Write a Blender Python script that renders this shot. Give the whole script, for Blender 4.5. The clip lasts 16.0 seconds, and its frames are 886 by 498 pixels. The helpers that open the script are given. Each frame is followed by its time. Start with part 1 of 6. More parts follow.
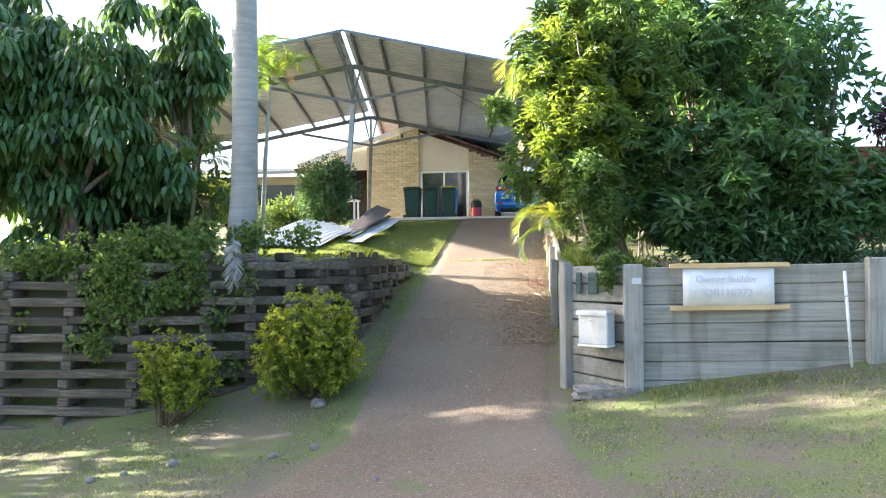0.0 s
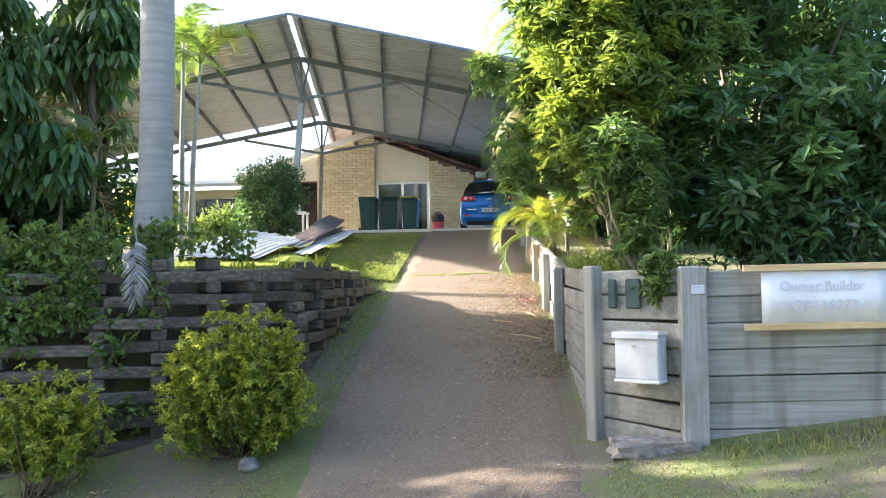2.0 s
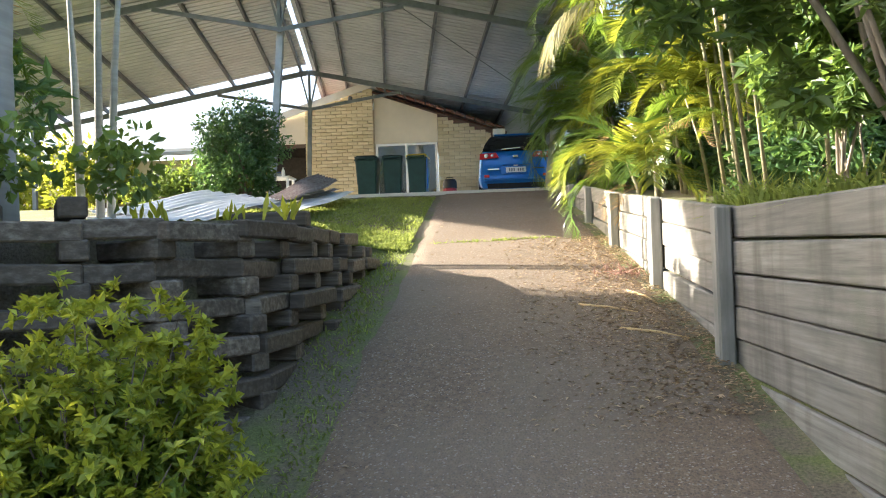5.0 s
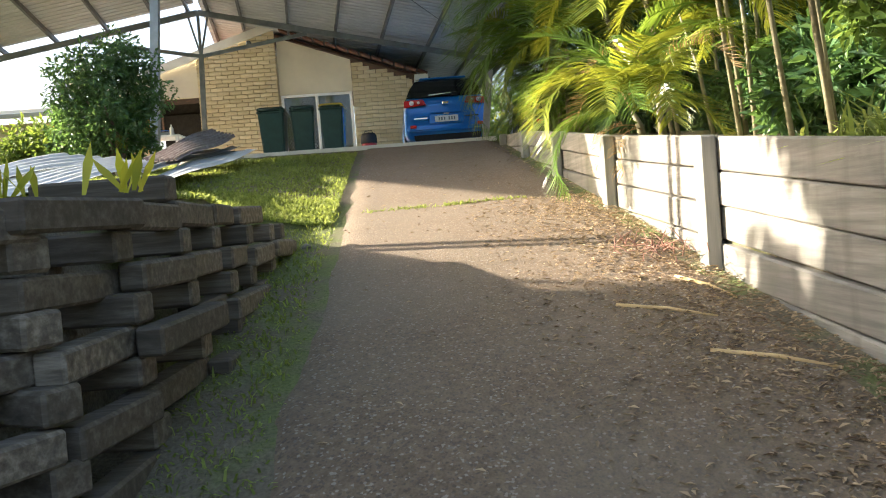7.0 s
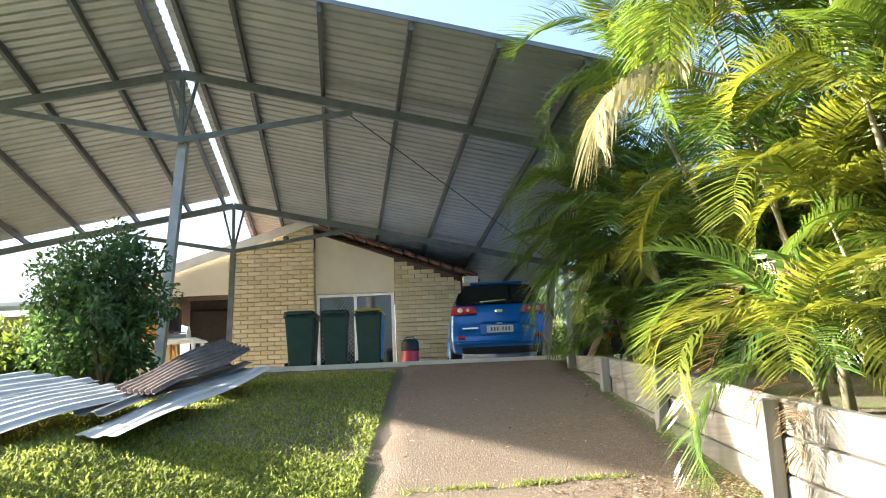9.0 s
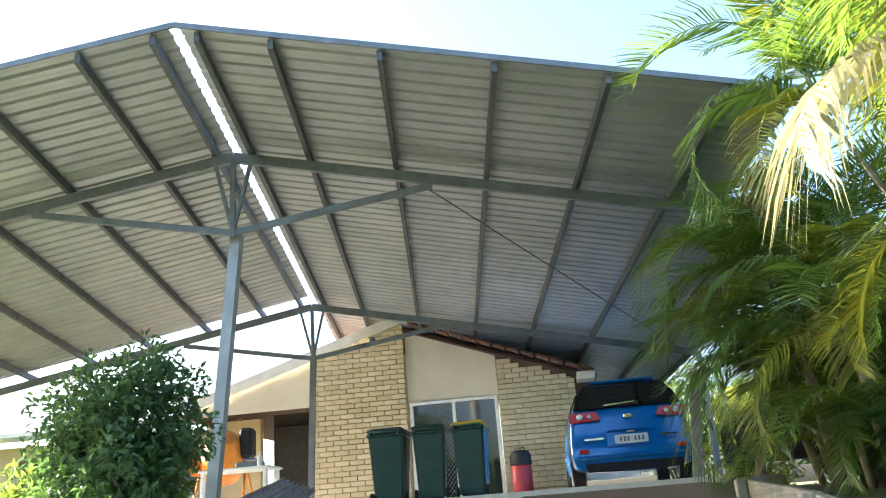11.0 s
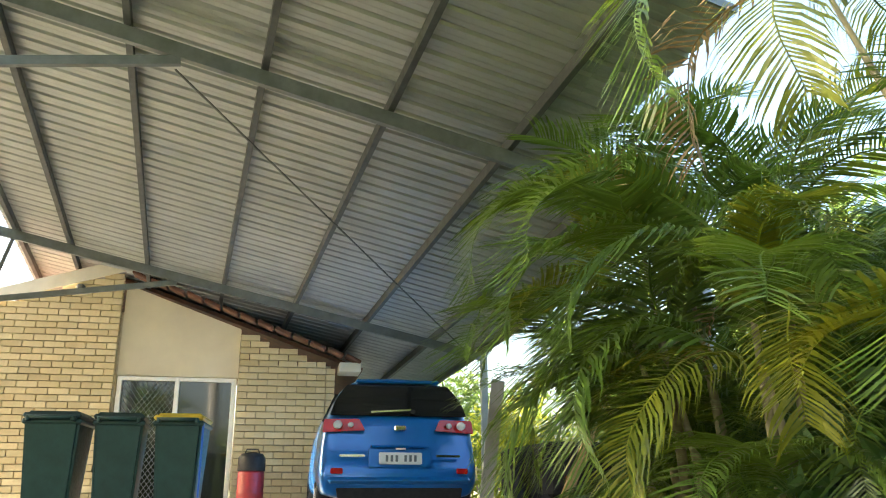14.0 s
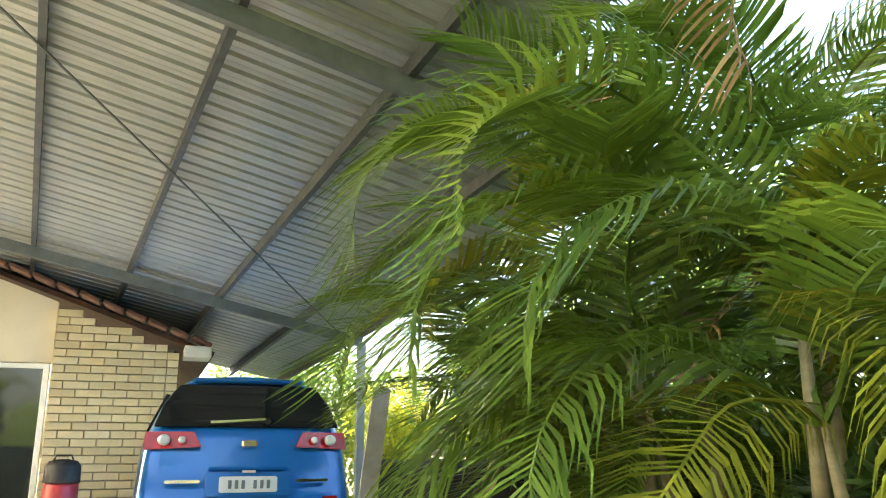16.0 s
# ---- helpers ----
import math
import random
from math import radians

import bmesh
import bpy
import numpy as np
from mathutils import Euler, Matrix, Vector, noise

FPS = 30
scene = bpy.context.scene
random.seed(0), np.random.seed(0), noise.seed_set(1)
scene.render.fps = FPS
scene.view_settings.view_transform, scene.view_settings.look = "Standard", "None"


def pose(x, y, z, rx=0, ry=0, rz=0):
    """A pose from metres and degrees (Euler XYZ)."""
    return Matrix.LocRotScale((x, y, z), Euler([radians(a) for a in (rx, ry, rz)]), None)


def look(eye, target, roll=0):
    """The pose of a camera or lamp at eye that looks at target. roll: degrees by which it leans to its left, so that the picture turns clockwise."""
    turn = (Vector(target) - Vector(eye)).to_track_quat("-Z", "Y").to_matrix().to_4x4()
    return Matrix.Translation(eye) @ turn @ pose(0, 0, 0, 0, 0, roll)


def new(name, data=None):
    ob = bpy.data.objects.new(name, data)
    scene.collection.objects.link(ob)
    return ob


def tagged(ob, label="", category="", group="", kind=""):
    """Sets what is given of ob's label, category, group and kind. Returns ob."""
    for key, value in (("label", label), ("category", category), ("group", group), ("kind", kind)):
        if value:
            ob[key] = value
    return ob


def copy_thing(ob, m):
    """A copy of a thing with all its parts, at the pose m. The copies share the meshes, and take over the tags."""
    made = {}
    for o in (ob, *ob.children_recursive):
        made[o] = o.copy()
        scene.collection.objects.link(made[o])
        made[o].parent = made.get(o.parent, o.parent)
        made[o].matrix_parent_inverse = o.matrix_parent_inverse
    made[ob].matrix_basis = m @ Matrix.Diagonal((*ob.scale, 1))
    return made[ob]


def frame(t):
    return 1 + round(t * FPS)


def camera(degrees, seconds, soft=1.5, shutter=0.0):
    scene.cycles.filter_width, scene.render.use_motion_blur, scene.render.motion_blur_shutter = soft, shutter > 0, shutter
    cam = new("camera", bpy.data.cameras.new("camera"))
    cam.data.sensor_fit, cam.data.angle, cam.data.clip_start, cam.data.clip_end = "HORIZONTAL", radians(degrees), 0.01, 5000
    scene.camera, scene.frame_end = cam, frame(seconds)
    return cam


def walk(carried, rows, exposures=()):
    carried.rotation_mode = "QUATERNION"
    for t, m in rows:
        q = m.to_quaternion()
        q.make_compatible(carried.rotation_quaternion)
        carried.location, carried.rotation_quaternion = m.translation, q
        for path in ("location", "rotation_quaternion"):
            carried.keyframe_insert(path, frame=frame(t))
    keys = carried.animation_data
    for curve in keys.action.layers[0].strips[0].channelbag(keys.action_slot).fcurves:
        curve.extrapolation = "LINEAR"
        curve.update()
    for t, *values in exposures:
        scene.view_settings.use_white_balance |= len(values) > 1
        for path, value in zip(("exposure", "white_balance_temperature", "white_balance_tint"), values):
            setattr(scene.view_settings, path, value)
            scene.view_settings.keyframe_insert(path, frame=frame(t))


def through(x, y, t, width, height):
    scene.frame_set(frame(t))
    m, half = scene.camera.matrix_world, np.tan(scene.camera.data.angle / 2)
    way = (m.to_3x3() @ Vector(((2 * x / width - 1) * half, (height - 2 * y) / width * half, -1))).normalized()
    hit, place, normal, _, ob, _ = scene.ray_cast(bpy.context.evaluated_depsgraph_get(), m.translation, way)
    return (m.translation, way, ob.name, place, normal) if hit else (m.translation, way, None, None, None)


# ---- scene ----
cam = camera(57.6, 16.0, soft=1.1)
PATH = [
    (0, (1.434, 0.374, 1.373), (1.21, 2.361, 1.385), -0.6),
    (0.5, (1.253, 0.968, 1.292), (1.127, 2.964, 1.302), -2.0),
    (1, (1.105, 1.587, 1.249), (1.004, 3.584, 1.282), -2.5),
    (1.5, (0.987, 2.264, 1.187), (0.992, 4.264, 1.232), -1.6),
    (2, (0.904, 2.932, 1.179), (0.801, 4.928, 1.251), -0.9),
    (2.5, (0.746, 3.553, 1.113), (0.681, 5.551, 1.188), -1.6),
    (3, (0.651, 4.218, 1.064), (0.443, 6.202, 1.206), -2.8),
    (3.5, (0.523, 4.868, 0.985), (0.406, 6.861, 1.097), -1.4),
    (4, (0.426, 5.575, 0.954), (0.32, 7.571, 1.023), -2.8),
    (4.2, (0.394, 5.882, 0.955), (0.27, 7.878, 1.01), -2.2),
    (6.5, (-0.005, 8.807, 1.101), (0.043, 10.806, 1.11), -3.7),
    (7, (-0.067, 9.405, 1.142), (0.041, 11.4, 1.059), -4.5),
    (7.5, (-0.039, 10.006, 1.244), (0.07, 12.001, 1.163), -3.2),
    (8, (-0.095, 10.549, 1.408), (0.025, 12.541, 1.538), -4.6),
    (8.5, (-0.115, 11.093, 1.61), (0.033, 13.068, 1.891), -1.4),
    (9, (-0.11, 11.556, 1.702), (-0.073, 13.516, 2.097), -2.5),
    (9.5, (-0.147, 12.144, 1.861), (-0.193, 14.077, 2.375), -3.0),
    (10, (-0.134, 12.686, 1.998), (-0.316, 14.593, 2.572), -5.4),
    (12.5, (-0.206, 15.282, 2.548), (-0.303, 17.172, 3.197), -1.5),
    (13, (-0.192, 15.751, 2.645), (0.079, 17.629, 3.276), -1.7),
    (13.5, (-0.118, 16.264, 2.754), (0.107, 18.163, 3.341), -0.8),
    (14, (-0.153, 16.713, 2.739), (0.21, 18.595, 3.313), 0.0),
    (14.5, (-0.02, 17.202, 2.95), (0.608, 19.035, 3.447), -4.7),
    (15, (0.074, 17.707, 3.085), (0.671, 19.55, 3.582), -5.3),
    (15.5, (0.138, 18.158, 3.177), (0.873, 19.951, 3.671), -4.6),
    (16, (0.269, 18.587, 3.279), (0.926, 20.41, 3.777), -0.2),
]
EXPOSURES = [
    (0, 2.93, 5600, 13), (3.5, 2.8, 5600, 12), (6.5, 2.55, 6150, 11), (7.5, 2.48, 6100, 11), (8.5, 2.5, 5800, 11), (9, 2.6, 5800, 10),
    (10, 2.85, 5500, 10), (12.5, 3.12, 5900, 8), (13, 2.75, 6500, 8), (13.5, 3.05, 6500, 8), (14.5, 3.45, 6700, 7), (16, 3.85, 6800, 6),
]
walk(cam, [(t, look(eye, target, roll)) for t, eye, target, roll in PATH], EXPOSURES)

# ---------------------------------------------------------------- world and sun
SUN_TRAVEL = Vector((0.92, -0.21, -0.331))
world = bpy.data.worlds.new("world")
scene.world = world
world.use_nodes = True
wn = world.node_tree.nodes
sky = wn.new("ShaderNodeTexSky")
sky.sky_type = "NISHITA"
sky.sun_disc = False
sky.sun_elevation = radians(19)
sky.sun_rotation = radians(-77)
sky.air_density, sky.dust_density = 1.0, 5.0
wn["Background"].inputs[1].default_value = 0.1
world.node_tree.links.new(sky.outputs[0], wn["Background"].inputs[0])
sun = new("sun", bpy.data.lights.new("sun", "SUN"))
sun.data.energy, sun.data.angle, sun.data.color = 5.0, radians(0.6), (1.0, 0.87, 0.68)
sun.matrix_world = look((-30, 20, 30), Vector((-30, 20, 30)) + SUN_TRAVEL)


# ---------------------------------------------------------------- helpers
def part(name, bm, material, parent=None, label="", smooth=False):
    """Links a bmesh as one mesh object, under a thing if one is given."""
    me = bpy.data.meshes.new(name)
    bm.to_mesh(me)
    bm.free()
    me.materials.append(material)
    if smooth:
        me.shade_smooth()
    ob = new(name, me)
    if parent:
        ob.parent = parent
    if label:
        ob["label"] = label
    return ob


def soup(name, verts, faces, material, parent=None, label="", smooth=False):
    """Links a mesh from vertices and faces that a loop has made."""
    me = bpy.data.meshes.new(name)
    me.from_pydata([tuple(v) for v in verts], [], [tuple(f) for f in faces])
    me.materials.append(material)
    me.update()
    if smooth:
        me.shade_smooth()
    ob = new(name, me)
    if parent:
        ob.parent = parent
    if label:
        ob["label"] = label
    return ob


def empty(name, m, label, category, group="", kind=""):
    ob = new(name)
    ob.matrix_world = m
    ob.empty_display_size = 0.1
    return tagged(ob, label, category, group, kind)


def box(sx, sy, sz, at=(0, 0, 0), bevel=0.0, m=None, bm=None):
    """A box with its middle at 'at'; its edges bevelled."""
    bm = bm or bmesh.new()
    got = bmesh.ops.create_cube(bm, size=1, matrix=(m or Matrix()) @ Matrix.Translation(at) @ Matrix.Diagonal((sx, sy, sz, 1)))
    if bevel:
        edges = {e for v in got["verts"] for e in v.link_edges}
        bmesh.ops.bevel(bm, geom=list(edges), offset=bevel, segments=1, affect="EDGES")
    return bm


def beam(a, b, w, h, up=(0, 0, 1), bm=None, bevel=0.0):
    """A bar from a to b, w wide and h high."""
    a, b, up = Vector(a), Vector(b), Vector(up)
    d = (b - a).normalized()
    side = d.cross(up).normalized()
    top = side.cross(d)
    m = Matrix((side, d, top)).transposed().to_4x4()
    return box(w, (b - a).length, h, (0, 0, 0), bevel, Matrix.Translation((a + b) / 2) @ m, bm)


def tube(points, radii, sides=8, bm=None, cap=True):
    """A round bar along points."""
    bm = bm or bmesh.new()
    rings, n = [], len(points)
    pts = [Vector(p) for p in points]
    for i, p in enumerate(pts):
        d = (pts[min(i + 1, n - 1)] - pts[max(i - 1, 0)]).normalized()
        a = d.orthogonal().normalized() if abs(d.z) < 0.99 else Vector((1, 0, 0))
        a = (Vector((1, 0, 0)) - d * d.x).normalized() if abs(d.x) < 0.9 else a
        b = d.cross(a)
        r = radii[i] if hasattr(radii, "__len__") else radii
        rings.append([bm.verts.new(p + r * (math.cos(k * math.tau / sides) * a + math.sin(k * math.tau / sides) * b)) for k in range(sides)])
    for r0, r1 in zip(rings, rings[1:]):
        for k in range(sides):
            bm.faces.new((r0[k], r0[(k + 1) % sides], r1[(k + 1) % sides], r1[k])).smooth = True
    if cap:
        bm.faces.new(rings[0][::-1])
        bm.faces.new(rings[-1])
    return bm


def lathe(profile, sides=20, bm=None):
    """A body turned round z from (radius, height) pairs."""
    bm = bm or bmesh.new()
    rings = [[bm.verts.new((r * math.cos(k * math.tau / sides), r * math.sin(k * math.tau / sides), z)) for k in range(sides)] for r, z in profile]
    for r0, r1 in zip(rings, rings[1:]):
        for k in range(sides):
            bm.faces.new((r0[k], r0[(k + 1) % sides], r1[(k + 1) % sides], r1[k])).smooth = True
    bm.faces.new(rings[0][::-1])
    bm.faces.new(rings[-1])
    return bm


# ---------------------------------------------------------------- materials
class Mat:
    """A principled material with small steps to wire it."""

    def __init__(self, name, color=(0.5, 0.5, 0.5), rough=0.7, metal=0.0):
        self.m = bpy.data.materials.new(name)
        self.m.use_nodes = True
        self.t = self.m.node_tree
        self.n = self.t.nodes
        self.b = self.n["Principled BSDF"]
        self.b.inputs["Base Color"].default_value = (*color, 1)
        self.b.inputs["Roughness"].default_value = rough
        self.b.inputs["Metallic"].default_value = metal
        self.co = self.n.new("ShaderNodeTexCoord").outputs["Object"]

    def link(self, a, b):
        self.t.links.new(a, b)

    def noise(self, scale, detail=4, rough=0.6, stretch=(1, 1, 1), co=None):
        mp = self.n.new("ShaderNodeMapping")
        mp.inputs["Scale"].default_value = stretch
        self.link(co or self.co, mp.inputs["Vector"])
        t = self.n.new("ShaderNodeTexNoise")
        t.inputs["Scale"].default_value = scale
        t.inputs["Detail"].default_value = detail
        t.inputs["Roughness"].default_value = rough
        self.link(mp.outputs[0], t.inputs["Vector"])
        return t.outputs["Fac"]

    def cells(self, scale, feature="F1", out="Distance"):
        t = self.n.new("ShaderNodeTexVoronoi")
        t.feature = feature
        t.inputs["Scale"].default_value = scale
        self.link(self.co, t.inputs["Vector"])
        return t.outputs[out]

    def ramp(self, fac, stops):
        r = self.n.new("ShaderNodeValToRGB")
        e = r.color_ramp.elements
        while len(e) < len(stops):
            e.new(0.5)
        for k, (p, c) in zip(e, stops):
            k.position = p
            k.color = (*c, 1) if hasattr(c, "__len__") else (c, c, c, 1)
        self.link(fac, r.inputs[0])
        return r.outputs[0]

    def mix(self, fac, a, b, mode="MIX"):
        x = self.n.new("ShaderNodeMix")
        x.data_type, x.blend_type = "RGBA", mode
        for s, v in ((x.inputs[0], fac), (x.inputs[6], a), (x.inputs[7], b)):
            if hasattr(v, "is_linked"):
                self.link(v, s)
            elif hasattr(v, "__len__"):
                s.default_value = (*v, 1)
            else:
                s.default_value = v
        return x.outputs[2]

    def rand(self, island=False):
        if island:
            return self.n.new("ShaderNodeNewGeometry").outputs["Random Per Island"]
        return self.n.new("ShaderNodeObjectInfo").outputs["Random"]

    def color(self, out):
        self.link(out, self.b.inputs["Base Color"])
        return self

    def rough(self, out):
        self.link(out, self.b.inputs["Roughness"])
        return self

    def bump(self, out, strength=0.3, dist=0.01):
        k = self.n.new("ShaderNodeBump")
        k.inputs["Strength"].default_value = strength
        k.inputs["Distance"].default_value = dist
        self.link(out, k.inputs["Height"])
        self.link(k.outputs[0], self.b.inputs["Normal"])
        return self


def plain(name, color, rough=0.6, metal=0.0, vary=0.12, scale=8.0):
    """A plain paint or plastic with slight dirt."""
    m = Mat(name, color, rough, metal)
    lo = tuple(c * (1 - vary * 1.6) for c in color)
    hi = tuple(min(1, c * (1 + vary)) for c in color)
    n = m.noise(scale, 6)
    m.color(m.ramp(n, [(0.3, lo), (0.7, hi)]))
    m.rough(m.ramp(m.noise(scale * 3), [(0.3, max(0.03, rough - 0.08)), (0.7, min(1, rough + 0.1))]))
    return m.m


def leafy(name, dark, light, glow, through=0.4, rough=0.45):
    """Leaves that let light through; each leaf its own tone."""
    m = Mat(name, dark, rough)
    r = m.rand(True)
    c = m.ramp(r, [(0.0, dark), (0.75, light), (1.0, tuple(min(1, x * 1.35) for x in light))])
    m.color(c)
    tr = m.n.new("ShaderNodeBsdfTranslucent")
    tc = m.mix(0.55, c, glow)
    m.link(tc, tr.inputs[0])
    mx = m.n.new("ShaderNodeMixShader")
    mx.inputs[0].default_value = through
    m.link(m.b.outputs[0], mx.inputs[1])
    m.link(tr.outputs[0], mx.inputs[2])
    m.link(mx.outputs[0], m.n["Material Output"].inputs[0])
    return m.m


def make_materials():
    M = {}
    # grass verge with bare dirt
    m = Mat("verge_ground", rough=0.95)
    big, mid, fine = m.noise(0.55, 5), m.noise(3.5, 6), m.noise(60, 4)
    dirt = m.ramp(fine, [(0.3, (0.1, 0.082, 0.052)), (0.7, (0.215, 0.178, 0.118))])
    grass = m.ramp(fine, [(0.3, (0.09, 0.11, 0.03)), (0.7, (0.19, 0.21, 0.07))])
    m.color(m.mix(m.ramp(m.mix(0.45, big, mid), [(0.45, 0.0), (0.55, 1.0)]), grass, dirt))
    m.bump(m.mix(0.5, fine, mid), 0.9, 0.03)
    M["ground"] = m.m
    # exposed aggregate concrete
    m = Mat("aggregate_concrete", rough=0.9)
    stones = m.cells(95, out="Color")
    peb = m.cells(70)
    big, fine = m.noise(0.7, 6), m.noise(25, 8, 0.7)
    base = m.ramp(fine, [(0.25, (0.105, 0.072, 0.044)), (0.55, (0.185, 0.13, 0.08)), (0.8, (0.275, 0.2, 0.125))])
    sep = m.n.new("ShaderNodeSeparateColor")
    m.link(stones, sep.inputs[0])
    base = m.mix(m.ramp(sep.outputs[0], [(0.9, 0.0), (0.94, 0.5)]), base, (0.42, 0.38, 0.32))
    base = m.mix(m.ramp(sep.outputs[1], [(0.8, 0.0), (0.86, 0.45)]), base, (0.06, 0.05, 0.045))
    m.color(m.mix(m.ramp(big, [(0.4, 0.0), (0.65, 0.5)]), base, (0.21, 0.172, 0.125)))
    m.bump(m.mix(0.5, peb, fine), 0.8, 0.012)
    M["drive"] = m.m
    m = Mat("slab_concrete", rough=0.85)
    m.color(m.ramp(m.noise(6, 8), [(0.3, (0.28, 0.26, 0.23)), (0.7, (0.42, 0.4, 0.36))]))
    m.bump(m.noise(60, 5), 0.3, 0.004)
    M["slab"] = m.m
    M["asphalt"] = plain("asphalt", (0.05, 0.05, 0.052), 0.9, vary=0.3, scale=40)

    def timber(name, a, b, c, along, wear=0.5):
        m = Mat(name, rough=0.88)
        st = [28, 28, 28]
        st[along] = 1.3
        grain = m.noise(1.0, 8, 0.65, tuple(st))
        blot = m.noise(2.2, 6)
        col = m.ramp(grain, [(0.28, a), (0.5, b), (0.72, c)])
        col = m.mix(m.ramp(m.rand(), [(0, 0.0), (1, wear)]), col, a, "MIX")
        col = m.mix(m.ramp(blot, [(0.5, 0.0), (0.75, 0.55)]), col, (a[0] * 0.55, a[1] * 0.6, a[2] * 0.5))
        m.color(col)
        m.bump(grain, 0.6, 0.006)
        return m.m

    def stained(mat):
        """Dark runs of damp and green algae down the boards."""
        t = mat.node_tree
        b = t.nodes["Principled BSDF"]
        was = b.inputs["Base Color"].links[0].from_socket
        co = t.nodes.new("ShaderNodeTexCoord").outputs["Object"]
        for st, lo, hi, tone in (((3.5, 3.5, 0.5), 0.52, 0.72, (0.075, 0.06, 0.045)), ((1.4, 1.4, 1.0), 0.55, 0.78, (0.13, 0.14, 0.085))):
            mp = t.nodes.new("ShaderNodeMapping")
            mp.inputs["Scale"].default_value = st
            t.links.new(co, mp.inputs["Vector"])
            nz = t.nodes.new("ShaderNodeTexNoise")
            nz.inputs["Scale"].default_value, nz.inputs["Detail"].default_value = 1.6, 6
            t.links.new(mp.outputs[0], nz.inputs["Vector"])
            rp = t.nodes.new("ShaderNodeMapRange")
            rp.inputs["From Min"].default_value, rp.inputs["From Max"].default_value, rp.inputs["To Max"].default_value = lo, hi, 0.5
            t.links.new(nz.outputs["Fac"], rp.inputs["Value"])
            mx = t.nodes.new("ShaderNodeMix")
            mx.data_type = "RGBA"
            mx.inputs[7].default_value = (*tone, 1)
            t.links.new(rp.outputs[0], mx.inputs[0])
            t.links.new(was, mx.inputs[6])
            was = mx.outputs[2]
        t.links.new(was, b.inputs["Base Color"])
        return mat

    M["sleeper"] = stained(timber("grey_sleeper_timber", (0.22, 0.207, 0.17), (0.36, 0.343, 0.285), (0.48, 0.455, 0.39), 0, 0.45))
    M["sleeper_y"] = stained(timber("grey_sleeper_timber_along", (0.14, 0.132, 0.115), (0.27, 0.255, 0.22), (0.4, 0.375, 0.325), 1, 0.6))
    M["post"] = timber("grey_post_timber", (0.2, 0.195, 0.175), (0.31, 0.3, 0.265), (0.42, 0.4, 0.36), 2, 0.4)
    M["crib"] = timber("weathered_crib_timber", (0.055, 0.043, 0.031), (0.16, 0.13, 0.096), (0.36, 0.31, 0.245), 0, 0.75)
    M["batten"] = timber("pine_batten", (0.5, 0.34, 0.15), (0.62, 0.45, 0.22), (0.7, 0.55, 0.3), 0, 0.2)
    # galvanised roof sheet
    m = Mat("roof_sheet_steel", rough=0.42, metal=0.45)
    m.color(m.ramp(m.noise(1.6, 6), [(0.3, (0.36, 0.385, 0.39)), (0.7, (0.46, 0.485, 0.485))]))
    m.rough(m.ramp(m.noise(5, 5), [(0.3, 0.35), (0.7, 0.55)]))
    M["sheet"] = m.m
    M["steel"] = plain("galvanised_steel", (0.2, 0.22, 0.23), 0.5, 0.5, 0.15, 5)
    # paler copy of the steel above, with sunlight put into the colour
    M["galvanised"] = plain("sunlit_galvanised_steel", (0.42, 0.44, 0.46), 0.42, 0.35, 0.12, 5)
    M["steel_dark"] = plain("steel_purlin", (0.12, 0.13, 0.135), 0.55, 0.4, 0.15, 5)
    m = Mat("loose_zinc_sheet", rough=0.45, metal=0.4)
    m.color(m.ramp(m.noise(3, 8), [(0.3, (0.6, 0.62, 0.63)), (0.7, (0.82, 0.84, 0.85))]))
    M["zinc"] = m.m
    m = Mat("rusty_sheet", rough=0.8, metal=0.2)
    m.color(m.ramp(m.noise(5, 8, 0.7), [(0.3, (0.16, 0.12, 0.1)), (0.5, (0.26, 0.21, 0.19)), (0.7, (0.36, 0.32, 0.3))]))
    M["rust"] = m.m
    # cream bricks
    m = Mat("cream_brick", rough=0.85)
    c = m.ramp(m.rand(), [(0, (0.5, 0.41, 0.235)), (0.5, (0.58, 0.485, 0.29)), (1, (0.65, 0.555, 0.35))])
    m.color(m.mix(m.ramp(m.noise(14, 6), [(0.45, 0.0), (0.8, 0.4)]), c, (0.42, 0.33, 0.19)))
    m.bump(m.noise(50, 5), 0.4, 0.004)
    M["brick"] = m.m
    M["mortar"] = plain("mortar", (0.44, 0.37, 0.25), 0.95, vary=0.15, scale=20)
    M["panel"] = plain("cream_sheet_panel", (0.62, 0.56, 0.42), 0.75, vary=0.08, scale=1.2)
    M["fascia"] = plain("cream_fascia", (0.7, 0.66, 0.55), 0.6, vary=0.08, scale=3)
    M["white"] = plain("white_paint", (0.78, 0.78, 0.75), 0.45, vary=0.08, scale=6)
    M["black"] = plain("black_rubber", (0.012, 0.012, 0.013), 0.75, vary=0.2)
    # near black: carries the porch's shade as colour, and covers the trailer tub
    M["dark"] = plain("dark_shade_and_tub", (0.025, 0.023, 0.022), 0.8, vary=0.3)
    m = Mat("terracotta_tile", rough=0.85)
    m.color(m.ramp(m.noise(6, 6), [(0.3, (0.06, 0.03, 0.022)), (0.6, (0.12, 0.05, 0.03)), (0.75, (0.3, 0.1, 0.05))]))
    M["tile"] = m.m
    M["bin"] = plain("dark_green_bin_plastic", (0.02, 0.062, 0.05), 0.42, vary=0.15)
    M["bin_lid"] = plain("dark_green_lid_plastic", (0.014, 0.04, 0.035), 0.45, vary=0.15)
    M["bin_yellow"] = plain("yellow_lid_plastic", (0.6, 0.42, 0.03), 0.45, vary=0.12)
